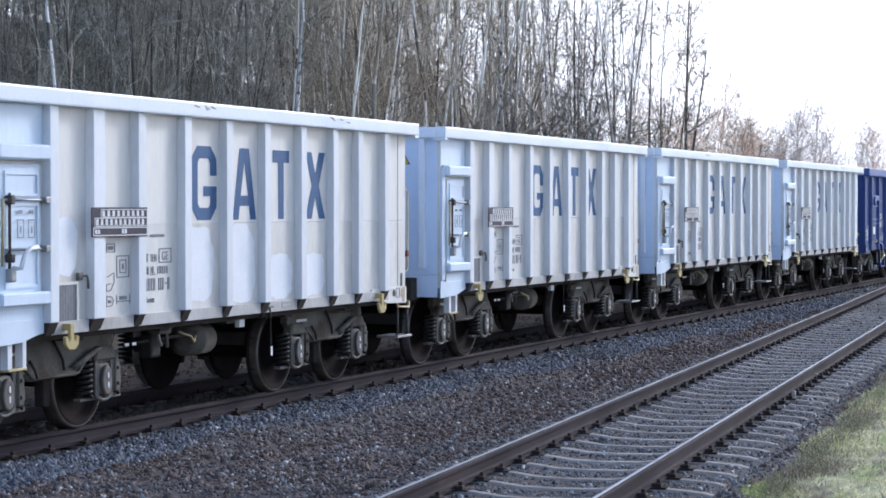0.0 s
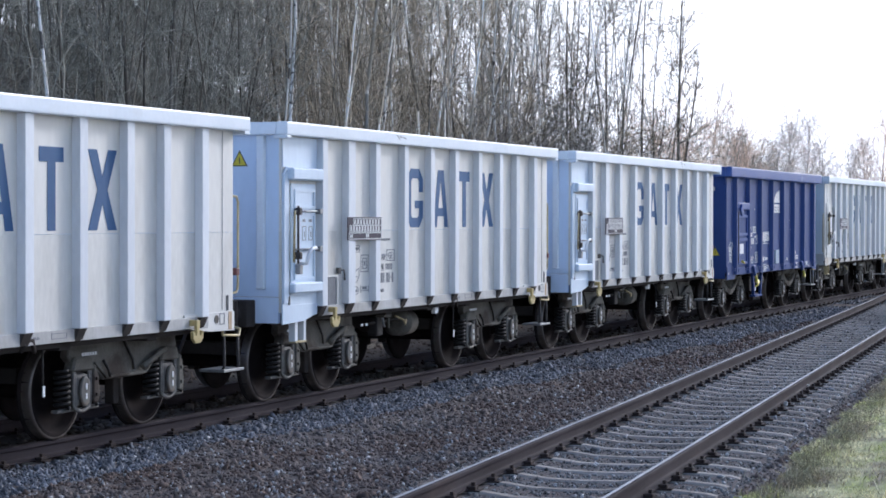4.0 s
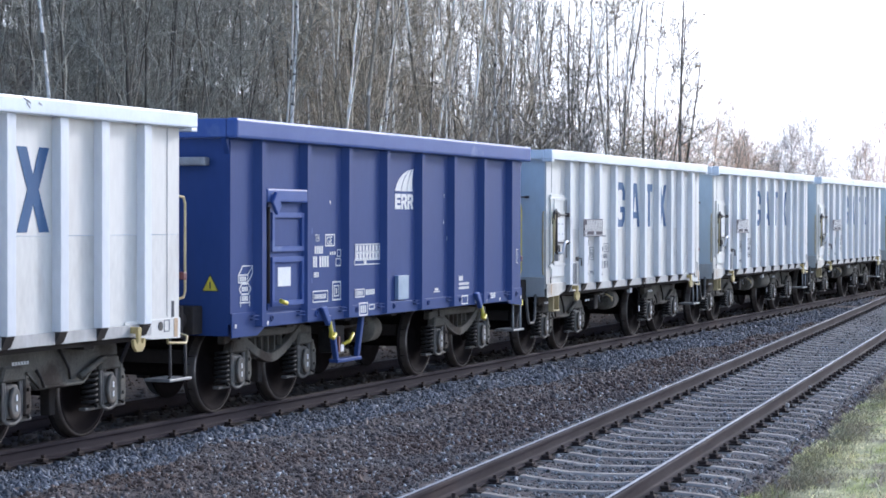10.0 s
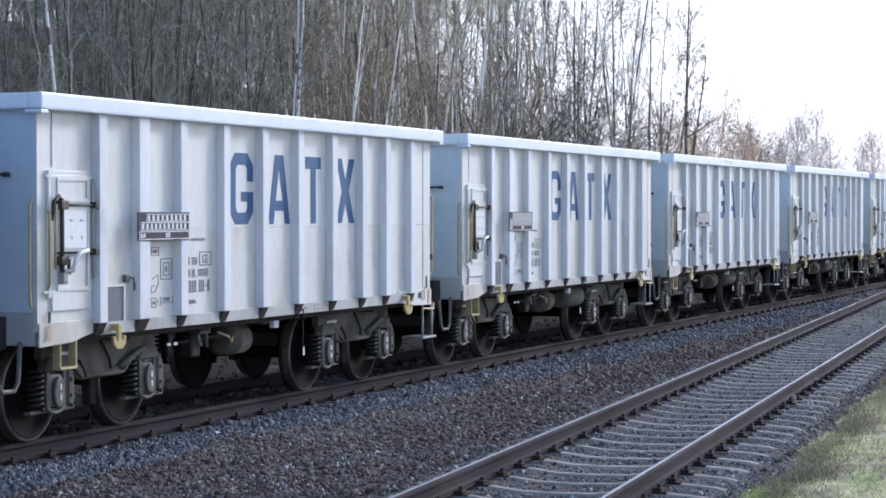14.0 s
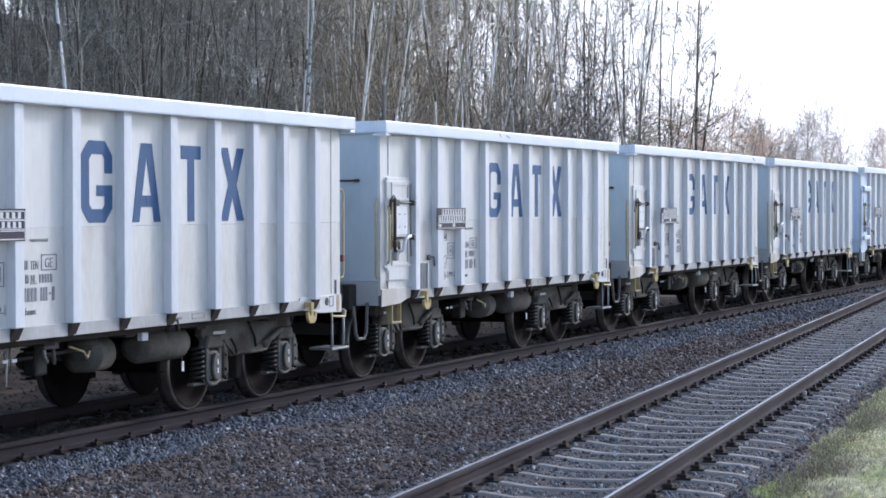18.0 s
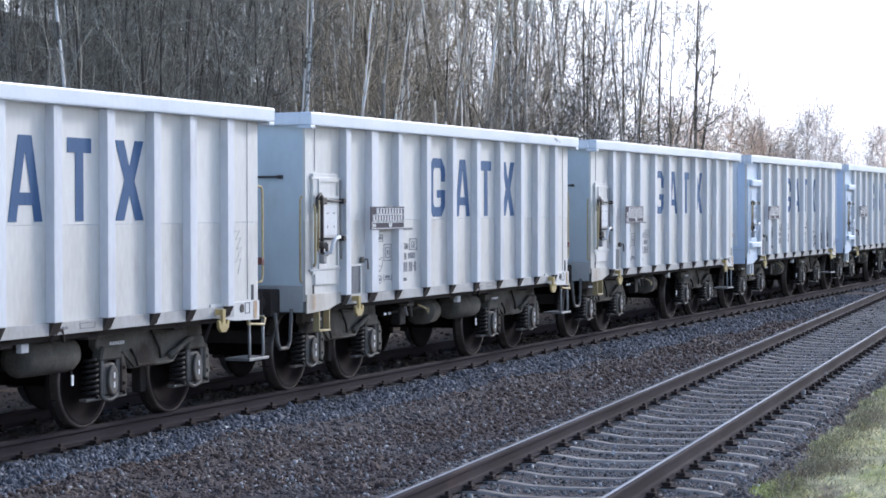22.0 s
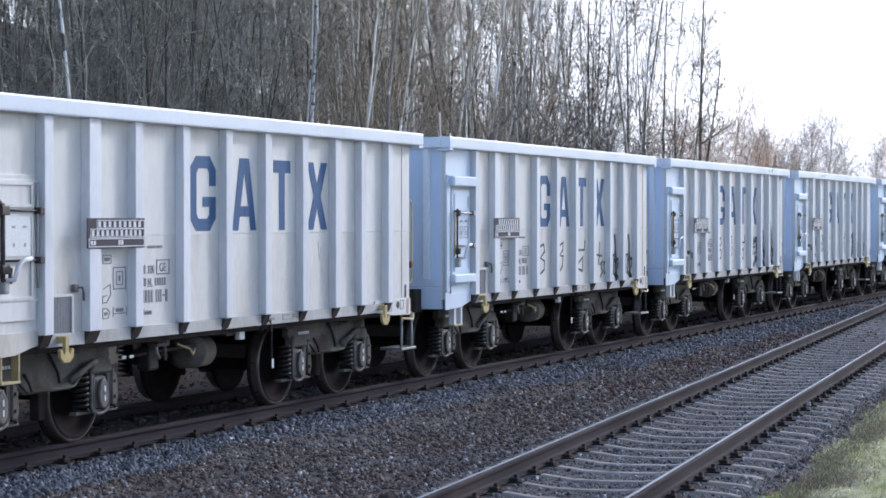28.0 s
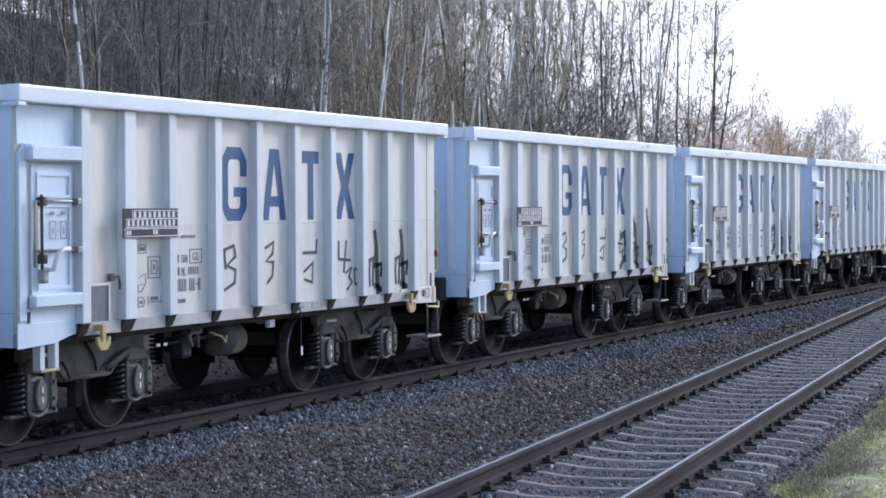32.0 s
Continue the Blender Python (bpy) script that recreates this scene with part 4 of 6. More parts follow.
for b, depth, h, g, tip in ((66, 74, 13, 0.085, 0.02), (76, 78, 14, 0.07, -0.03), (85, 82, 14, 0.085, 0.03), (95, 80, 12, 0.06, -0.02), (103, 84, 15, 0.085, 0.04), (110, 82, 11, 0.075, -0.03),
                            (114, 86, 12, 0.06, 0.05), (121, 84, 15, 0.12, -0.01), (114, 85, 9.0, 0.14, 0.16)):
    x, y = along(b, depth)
    # the crown's bark has sunlight in its colour
    tree("bare_tree", x, y, grow(np.random.default_rng(500 + b), h, g * 0.75, 30, 9, 0.6, 0.17, 0.03, 0.22, 0.003, (VIEW_RIGHT[0] * tip, VIEW_RIGHT[1] * tip), 0.28), M["stem"], M["sun_bark"], "tall slender bare tree against the sky", 0.03, 0.009)
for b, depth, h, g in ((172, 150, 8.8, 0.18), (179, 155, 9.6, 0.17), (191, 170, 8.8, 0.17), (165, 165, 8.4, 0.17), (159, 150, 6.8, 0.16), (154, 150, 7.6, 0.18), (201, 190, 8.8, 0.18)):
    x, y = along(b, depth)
    tree("round_tree", x, y, grow(np.random.default_rng(500 + b), h * 0.95, g * 0.8, 84, 9, 0.6, 0.40, 0.04, 0.12, bend=0.2), M["haze_bark"], M["haze_bark"], "bare round-crowned tree in the distance", 0.05, 0.0085)
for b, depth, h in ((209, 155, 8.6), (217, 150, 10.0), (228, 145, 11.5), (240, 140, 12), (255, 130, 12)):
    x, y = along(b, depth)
    tree("copper_tree", x, y, grow(np.random.default_rng(500 + b), h * 0.92, 0.12, 74, 8, 0.6, 0.40, 0.04, 0.1), M["far_warm"], M["far_warm"], "bare tree with twigs coloured warm for sunlight", 0.05, 0.0075)
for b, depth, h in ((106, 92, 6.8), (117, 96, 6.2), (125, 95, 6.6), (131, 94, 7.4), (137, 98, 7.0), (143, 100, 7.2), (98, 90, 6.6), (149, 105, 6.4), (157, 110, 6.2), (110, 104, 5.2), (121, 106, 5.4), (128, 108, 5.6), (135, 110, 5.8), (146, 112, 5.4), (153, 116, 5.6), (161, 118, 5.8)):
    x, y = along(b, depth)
    tree("brown_tree", x, y, grow(np.random.default_rng(500 + b), h, 0.07, 30, 10, 0.75, 0.5, 0.05, 0.08, bend=0.24), M["warm_bark"], M["warm_bark"], "small bare tree with reddish brown twigs, paled for sunlight", 0.03, 0.007)


# ---- bright spot beside the track ----
def marker_board(x, y):
    """A small white board on a short post, added for a bright spot of unknown cause."""
    root = tagged(new("marker_board"), "small white board on a short post, standing in for a bright spot", "marker board")
    root.location = (x, y, ground_z(x, y))
    root.rotation_euler.z = 0.25
    part("post", box(bmesh.new(), -0.03, 0.03, 0.012, 0.07, -0.1, 0.24, 0.006), M["steel"], root, "grey steel post")
    part("board", box(bmesh.new(), -0.17, 0.17, -0.012, 0.01, 0.03, 0.30, 0.006), M["paper"], root, "bright white board")


# placed to fit the camera's view
marker_board(-4.0, 88.0)


# ---- wagon parts ----
def wheel_bm(side):
    """A wheel on the x axis: tread, flange towards the middle, rim and dished disc."""
    prof = [(0.66, 0.09), (0.665, 0.13), (0.705, 0.17), (0.70, 0.36), (0.675, 0.40), (0.675, 0.475), (0.683, 0.487), (0.695, 0.489), (0.705, 0.472), (0.715, 0.463), (0.79, 0.459), (0.806, 0.455),
            (0.811, 0.448), (0.811, 0.405), (0.803, 0.395), (0.745, 0.37), (0.735, 0.2), (0.80, 0.15), (0.82, 0.10), (0.82, 0.09)]
    bm = lathe(bmesh.new(), [(x, r) for x, r in prof], 32, closed=True)
    if side < 0:
        bmesh.ops.scale(bm, vec=(-1, 1, 1), verts=bm.verts)
    bmesh.ops.recalc_face_normals(bm, faces=bm.faces)
    return bm


def add_running_gear(wagon, axles, style):
    """Bogies: frames, axle boxes, springs, wheelsets. Gives back the wheelsets, which roll."""
    sets = []
    for y in axles:
        ax = part("axle", lathe(bmesh.new(), [(-1.05, 0.06), (-0.85, 0.065), (-0.82, 0.09), (-0.66, 0.09), (-0.62, 0.08), (0.62, 0.08), (0.66, 0.09), (0.82, 0.09), (0.85, 0.065), (1.05, 0.06)], 14), M["wheel"], wagon, "greasy steel axle")
        ax.location = (0, y, 0.46)
        for s in (-1, 1):
            w = part("wheel", wheel_bm(s), M["wheel"], ax, "dark steel railway wheel with a worn rim")
            ring = bmesh.new()
            lathe(ring, [(s * 0.7165, 0.4636), (s * 0.789, 0.4605), (s * 0.8065, 0.4565), (s * 0.8125, 0.449), (s * 0.8125, 0.436)], 40)
            for f in [f for f in ring.faces if len(f.verts) > 4]:
                ring.faces.remove(f)
            part("tread", ring, M["tread"], ax, "bright worn tread")
        sets.append(ax)
    for c in (-3.055, 2.865):
        for s in (-1, 1):
            X = sorted((s * 0.98, s * 1.07))
            if style == "plate":
                bm = slab(bmesh.new(), [(c - 1.02, 0.95), (c + 1.02, 0.95), (c + 1.05, 0.80), (c + 0.95, 0.72), (c + 0.66, 0.73), (c + 0.40, 0.545), (c - 0.40, 0.545), (c - 0.66, 0.73), (c - 0.95, 0.72), (c - 1.05, 0.80)], *X, 0.012)
                part("bogie_side", bm, M["bogie"], wagon, "grimy olive-grey bogie side plate")
                bm = slab(bmesh.new(), [(c - 0.58, 0.735), (c - 0.37, 0.585), (c + 0.37, 0.585), (c + 0.58, 0.735), (c + 0.60, 0.72), (c + 0.38, 0.56), (c - 0.38, 0.56), (c - 0.60, 0.72)], *sorted((s * 1.071, s * 1.10)), 0.004)
                part("bogie_rib", bm, M["bogie"], wagon)
            else:
                bm = slab(bmesh.new(), [(c - 1.1, 0.86), (c - 0.8, 0.90), (c + 0.8, 0.90), (c + 1.1, 0.86), (c + 1.1, 0.76), (c + 0.75, 0.80), (c - 0.75, 0.80), (c - 1.1, 0.76)], *X, 0.012)
                belly = [(c + k * 0.11, 0.50 + 0.30 * abs(k / 7) ** 1.6) for k in range(-7, 8)]
                slab(bm, belly + [(y, z + 0.11) for y, z in belly[::-1]], *sorted((s * 0.99, s * 1.09)), 0.008)
                for k in (-3, -1.5, 0, 1.5, 3):
                    box(bm, *sorted((s * 1.0, s * 1.05)), c + k * 0.11 - 0.015, c + k * 0.11 + 0.015, 0.56, 0.82)
                part("bogie_side", bm, M["bogie"], wagon, "grey fish-bellied bogie side frame")
            for y in (c - 0.835, c + 0.835):
                bm = box(bmesh.new(), *sorted((s * 0.94, s * 1.10)), y - 0.11, y + 0.11, 0.33, 0.64, 0.04)
                box(bm, *sorted((s * 0.98, s * 1.06)), y - 0.37, y + 0.37, 0.285, 0.315, 0.01)
                ab = part("axle_box", bm, M["box"], wagon, "oily cast axle box")
                bm = lathe(bmesh.new(), [(s * 1.11, 0.10), (s * 1.135, 0.10), (s * 1.142, 0.085)], 18)
                bmesh.ops.scale(bm, vec=(1, 0.85, 1.45), verts=bm.verts)
                bmesh.ops.recalc_face_normals(bm, faces=bm.faces)
                cover = part("axle_cover", bm, M["box"], ab)
                cover.location = (0, y, 0.47)
                for h in (0.155, 0.125):
                    u = [(s * 1.09, y - h, 0.72)] + [(s * 1.09, y - h * math.cos(a), 0.36 - 0.08 * math.sin(a)) for a in np.linspace(0, math.pi, 9)] + [(s * 1.09, y + h, 0.72)]
                    part("axle_guard", tube(bmesh.new(), u, 0.017, 6), M["box"], ab)
                bm = slab(bmesh.new(), [(y - 0.2, 0.66), (y + 0.2, 0.66), (y + 0.15, 0.80), (y - 0.15, 0.80)], *sorted((s * 1.0, s * 1.12)), 0.02)
                part("spring_cap", bm, M["bogie"], ab)
                bm = slab(bmesh.new(), [(y + 0.165, 0.35), (y + 0.25, 0.34), (y + 0.285, 0.42), (y + 0.265, 0.60), (y + 0.20, 0.72), (y + 0.165, 0.72)], *sorted((s * 1.07, s * 1.125)), 0.015)
                for z in (0.41, 0.56):
                    box(bm, *sorted((s * 1.12, s * 1.145)), y + 0.195, y + 0.23, z, z + 0.035, 0.006)
                part("damper_link", bm, M["bogie"], ab, "grimy bolted damper casting")
                if s > 0:
                    for z in (0.40, 0.49):
                        part("reflector", box(bmesh.new(), 1.143, 1.149, y - 0.011, y + 0.011, z, z + 0.055), M["paper"], ab, "small bright reflective tab")
                for d in (-0.25, 0.25):
                    coil = [(s * 1.03 + 0.07 * math.cos(a), y + d + 0.07 * math.sin(a), 0.325 + 0.36 * a / (2 * math.pi * 7)) for a in np.linspace(0, 2 * math.pi * 7, 60)]
                    part("coil_spring", tube(bmesh.new(), coil, 0.0165, 6), M["spring"], wagon, "dark coil spring")
        bm = box(bmesh.new(), -0.98, 0.98, c - 0.2, c + 0.2, 0.55, 0.86, 0.02)
        box(bm, -0.64, 0.64, c - 1.25, c - 1.15, 0.55, 0.7, 0.01)
        box(bm, -0.64, 0.64, c + 1.15, c + 1.25, 0.55, 0.7, 0.01)
        part("bogie_bolster", bm, M["dark"], wagon)
        for d in (-0.30, 0.30):
            for s in (-1, 1):
                bm = slab(bmesh.new(), [(c + d - 0.05, 0.25), (c + d + 0.05, 0.25), (c + d + 0.06, 0.65), (c + d - 0.06, 0.65)], *sorted((s * 0.69, s * 0.80)), 0.01)
                part("brake_shoe", bm, M["dark"], wagon)
    return sets


def add_underframe(wagon, end=4.61):
    bm = box(bmesh.new(), -0.28, 0.28, -end, end, 0.80, 1.08, 0.01)
    for y in (-3.0, -1.4, 0, 1.4, 3.0):
        box(bm, -1.3, 1.3, y - 0.09, y + 0.09, 0.90, 1.07, 0.01)
    for s in (-1, 1):
        box(bm, *sorted((s * 1.18, s * 1.30)), -end + 0.05, end - 0.05, 0.93, 1.08)
    part("underframe", bm, M["dark"], wagon, "grimy black underframe")
    bm = lathe(bmesh.new(), [(-0.24, 0.10), (-0.22, 0.165), (-0.06, 0.165), (-0.055, 0.175), (0.0, 0.175), (0.005, 0.165), (0.22, 0.165), (0.24, 0.10)], 22)
    bmesh.ops.rotate(bm, cent=(0, 0, 0), matrix=Matrix.Rotation(math.pi / 2, 3, "Z"), verts=bm.verts)
    bmesh.ops.translate(bm, vec=(0.95, -0.18, 0.74), verts=bm.verts)
    part("air_tank", bm, M["bogie"], wagon, "dull grey brake air tank")
    bm = lathe(bmesh.new(), [(-0.16, 0.08), (0.16, 0.08)], 18)
    bmesh.ops.rotate(bm, cent=(0, 0, 0), matrix=Matrix.Rotation(math.pi / 2, 3, "Z"), verts=bm.verts)
    bmesh.ops.translate(bm, vec=(0.85, -1.0, 0.74), verts=bm.verts)
    tube(bm, [(0.85, -0.8, 0.74), (0.6, 0.2, 0.66), (0.5, 0.9, 0.66)], 0.025, 6)
    tube(bm, [(1.05, -1.6, 0.78), (1.1, -1.2, 0.80), (1.1, -0.4, 0.82)], 0.018, 6)
    part("brake_cylinder", bm, M["dark"], wagon, "black brake cylinder with rods")
    for s in (-1, 1):
        for x in (-0.875, 0.875):
            y = s * end
            bm = lathe(bmesh.new(), [(0.0, 0.13), (0.03, 0.13), (0.035, 0.10), (0.32, 0.10), (0.33, 0.075), (0.54, 0.075)], 20)
            bmesh.ops.rotate(bm, cent=(0, 0, 0), matrix=Matrix.Rotation(s * math.pi / 2, 3, "Z"), verts=bm.verts)
            bmesh.ops.translate(bm, vec=(x, y, 1.05), verts=bm.verts)
            box(bm, x - 0.17, x + 0.17, *sorted((y, y + s * 0.22)), 0.90, 1.20, 0.02)
            box(bm, x - 0.225, x + 0.225, *sorted((y + s * 0.535, y + s * 0.575)), 0.88, 1.22, 0.015)
            part("buffer", bm, M["dark"], wagon, "black greasy buffer with an oblong plate")
        y = s * end
        bm = tube(bmesh.new(), [(0, y, 1.0), (0, y + s * 0.38, 1.0), (0, y + s * 0.46, 1.05), (0, y + s * 0.50, 0.98)], 0.035, 6)
        tube(bm, [(0.0, y + s * 0.40, 0.98), (0.06, y + s * 0.45, 0.75), (0.0, y + s * 0.38, 0.62)], 0.022, 6)
        part("coupling", bm, M["rod"], wagon)
        bm = tube(bmesh.new(), [(0.32, y, 0.93), (0.34, y + s * 0.3, 0.85), (0.32, y + s * 0.46, 0.6), (0.2, y + s * 0.55, 0.55)], 0.022, 7)
        part("brake_hose", bm, M["dark"], wagon)


def hook(wagon, y, z, label="yellow painted rope hook", arm=None):
    bm = slab(bmesh.new(), [(y + a, z + b) for a, b in ((-0.035, 0.18), (0.035, 0.18), (0.028, 0.05), (0.05, 0.02), (0.085, 0.075), (0.115, 0.06), (0.105, -0.01),
                                                       (0.05, -0.055), (-0.05, -0.055), (-0.105, -0.01), (-0.115, 0.06), (-0.085, 0.075), (-0.05, 0.02), (-0.028, 0.05))], 1.45, 1.485, 0.006)
    box(bm, 1.38, 1.455, y - 0.03, y + 0.03, z + 0.12, z + 0.18, 0.008)
    part("rope_hook", bm, M["hook"], wagon, label)


def end_gear(wagon, mat_step, mat_rail, end=4.61, loop=False):
    """The shunter's step, handrails and lower bar at the rear corner."""
    y = end
    bm = tube(bmesh.new(), [(1.28, y + 0.02, 1.30), (1.28, y + 0.24, 1.32), (1.28, y + 0.27, 1.38), (1.28, y + 0.27, 2.28), (1.28, y + 0.24, 2.34), (1.28, y + 0.02, 2.36)], 0.014, 7)
    part("handrail", bm, mat_rail, wagon, "thin yellow handrail")
    if loop:
        bm = tube(bmesh.new(), [(-0.75, -y - 0.04, 2.46), (1.05, -y - 0.04, 2.46)], 0.012, 6)
        box(bm, 1.03, 1.09, -y - 0.06, -y, 2.44, 2.48, 0.01)
        part("end_bar", bm, M["rod"], wagon)
    if loop:
        bm = tube(bmesh.new(), [(1.32, -y - 0.01, 1.28), (1.33, -y - 0.06, 1.30), (1.33, -y - 0.07, 1.36), (1.33, -y - 0.07, 2.20), (1.32, -y - 0.01, 2.24)], 0.013, 7)
        part("handrail", bm, mat_rail, wagon, "thin yellow handrail")
    bm = tube(bmesh.new(), [(0.5, -y - 0.06, 1.30), (0.5, -y - 0.16, 1.32), (0.5, -y - 0.16, 2.38), (0.5, -y - 0.06, 2.40)], 0.014, 7)
    part("handrail", bm, mat_rail, wagon, "thin yellow handrail")
    bm = tube(bmesh.new(), [(1.32, y - 0.16, 0.96), (1.32, y - 0.16, 0.88), (1.32, y + 0.22, 0.86), (1.28, y + 0.32, 0.92), (1.05, y + 0.36, 0.98)], 0.014, 7)
    part("lower_bar", bm, mat_rail, wagon, "bent yellow bar")
    for d in (0.02, 0.34):
        part("step_hanger", tube(bmesh.new(), [(1.24, y + d, 0.95), (1.25, y + d, 0.53), (1.22, y + d + 0.005, 0.495)], 0.017, 6), mat_step, wagon)
    part("brake_tap", box(bmesh.new(), 1.24, 1.32, y + 0.17, y + 0.24, 1.50, 1.58, 0.01), M["red"], wagon, "dull red tap")
    bm = tube(bmesh.new(), [(1.2, -y - 0.03, 0.98), (1.2, -y - 0.07, 0.62), (1.2, -y - 0.13, 0.55), (1.2, -y - 0.32, 0.55), (1.2, -y - 0.38, 0.62), (1.18, -y - 0.40, 0.95)], 0.022, 8)
    if loop:
        part("grab_loop", bm, M["box"], wagon, "bare steel grab loop")
    part("step_tread", box(bmesh.new(), 0.98, 1.28, y - 0.04, y + 0.42, 0.475, 0.505, 0.006), M["steel"], wagon, "bare steel step")


def warning_sign(wagon, x, y, s, z, size):
    """A yellow triangle with a dark rim and a dark bolt, on an end wall that faces s * y."""
    def tri(bm, cx, cz, r, d):
        pts = [(cx - r / 2, cz), (cx + r / 2, cz), (cx, cz + r * 0.9)]
        a = [bm.verts.new((px, y, pz)) for px, pz in pts]
        b = [bm.verts.new((px, y + s * d, pz)) for px, pz in pts]
        bm.faces.new(a)
        bm.faces.new(b[::-1])
        for i in range(3):
            bm.faces.new((a[i], b[i], b[(i + 1) % 3], a[(i + 1) % 3]))
        bmesh.ops.recalc_face_normals(bm, faces=bm.faces)
        return bm

    rim = part("warning_sign", tri(bmesh.new(), x, z, size * 1.18, 0.003), M["black"], wagon, "yellow warning triangle with a dark rim")
    part("sign_face", tri(bmesh.new(), x, z + size * 0.06, size * 0.95, 0.005), M["bright_yellow"], rim, "yellow face")
    part("sign_bolt", box(bmesh.new(), x - size * 0.04, x + size * 0.04, *sorted((y + s * 0.004, y + s * 0.0065)), z + size * 0.18, z + size * 0.58), M["black"], rim, "dark bolt")


GATE_STILES = (-3.70, -2.97, -2.16, -1.25, -0.36, 0.52, 1.42, 2.27, 2.98, 3.77)
WIDE = {1: 0.2}


def big_marks(wagon, x):
    """The owner's four large marks as plain shapes: a slotted ring, a wedge, a capped post, an hourglass."""
    z0, z1 = 1.995, 2.75

    def part_mark(what, ring):
        part("owner_mark", slab(bmesh.new(), ring, x, x + 0.003), M["letter_blue"], wagon, f"faded blue {what} painted on the side")

    h, c, y, b = z1 - z0, 0.13, -0.972, 0.54
    part_mark("notched ring", [(y, z0 + c), (y + c, z0), (y + b - c, z0), (y + b, z0 + c), (y + b, z0 + 0.345), (y + 0.265, z0 + 0.345), (y + 0.265, z0 + 0.245), (y + b - 0.135, z0 + 0.245),
                               (y + b - 0.135, z0 + 0.165), (y + b - 0.175, z0 + 0.125), (y + 0.18, z0 + 0.125), (y + 0.137, z0 + 0.17), (y + 0.137, z1 - 0.17), (y + 0.18, z1 - 0.125),
                               (y + b - 0.175, z1 - 0.125), (y + b - 0.135, z1 - 0.165), (y + b - 0.135, z1 - 0.30), (y + b, z1 - 0.30), (y + b, z1 - c), (y + b - c, z1), (y + c, z1), (y, z1 - c)])
    y = -0.07
    part_mark("notched wedge", [(y, z0), (y + 0.13, z0), (y + 0.158, z0 + 0.145), (y + 0.262, z0 + 0.145), (y + 0.262, z0 + 0.255), (y + 0.182, z0 + 0.255), (y + 0.262, z0 + 0.60), (y + 0.273, z0 + 0.60),
                                (y + 0.353, z0 + 0.255), (y + 0.265, z0 + 0.255), (y + 0.265, z0 + 0.145), (y + 0.377, z0 + 0.145), (y + 0.405, z0), (y + 0.535, z0), (y + 0.37, z1), (y + 0.165, z1)])
    y = 0.87
    part_mark("capped post", [(y + 0.135, z0), (y + 0.27, z0), (y + 0.27, z1 - 0.135), (y + 0.405, z1 - 0.135), (y + 0.405, z1), (y, z1), (y, z1 - 0.135), (y + 0.135, z1 - 0.135)])
    y = 1.695
    part_mark("hourglass", [(y, z0), (y + 0.16, z0), (y + 0.26, z0 + 0.25), (y + 0.36, z0), (y + 0.52, z0), (y + 0.35, z0 + h / 2), (y + 0.52, z1), (y + 0.36, z1), (y + 0.26, z1 - 0.25),
                            (y + 0.16, z1), (y, z1), (y + 0.17, z0 + h / 2)])


def bars(bm, x, y0, y1, z0, z1, n, fill=0.7):
    """Writing that cannot be read: n short upright bars on a hair line."""
    step = (y1 - y0) / n
    ring = [(y0, z0), (y0 + (n - 1 + fill) * step, z0)]
    for i in range(n - 1, -1, -1):
        a, b = y0 + i * step, y0 + (i + fill) * step
        ring += ([(b, z0 + 0.004)] if i < n - 1 else []) + [(b, z1), (a, z1)] + ([(a, z0 + 0.004)] if i else [])
    slab(bm, ring, x, x + 0.003)


def bars_mesh(*args):
    bm = bmesh.new()
    bars(bm, *args)
    return bm


def curve3(a, c, b, n=8):
    """Points of a bent line from a to b, drawn towards c."""
    return [tuple((1 - u) ** 2 * p + 2 * u * (1 - u) * q + u * u * r for p, q, r in zip(a, c, b)) for u in (i / n for i in range(n + 1))]


def ribbon(bm, pts, w=0.042, x=1.3635):
    """A painted line: one flat ribbon along points in y, z."""
    ring = ([], [])
    for i, (y, z) in enumerate(pts):
        dirs = []
        for p, q in zip(pts[max(i - 1, 0):i + 1], pts[max(i - 1, 0) + 1:i + 2]):
            d = math.hypot(q[0] - p[0], q[1] - p[1]) or 1
            dirs.append((-(q[1] - p[1]) / d, (q[0] - p[0]) / d))
        u, v = sum(d[0] for d in dirs), sum(d[1] for d in dirs)
        m = math.hypot(u, v)
        if m < 0.35:
            (u, v), m = dirs[0], 1.0
        k = w / 2 / m * min(1.4, 2 / max(m, 0.6) if len(dirs) > 1 else 1.0)
        for side, sg in zip(ring, (1, -1)):
            side.append([bm.verts.new((h, y + sg * u * k, z + sg * v * k)) for h in (x, x + 0.0025)])
    a, b = ring
    for i in range(len(pts) - 1):
        for p, q, r, t in ((a[i][1], a[i + 1][1], b[i + 1][1], b[i][1]), (a[i][0], a[i + 1][0], a[i + 1][1], a[i][1]), (b[i][1], b[i + 1][1], b[i + 1][0], b[i][0])):
            bm.faces.new((p, q, r, t))
    bm.faces.new((a[0][0], a[0][1], b[0][1], b[0][0]))
    bm.faces.new((a[-1][1], a[-1][0], b[-1][0], b[-1][1]))
    bmesh.ops.recalc_face_normals(bm, faces=bm.faces)
    return bm


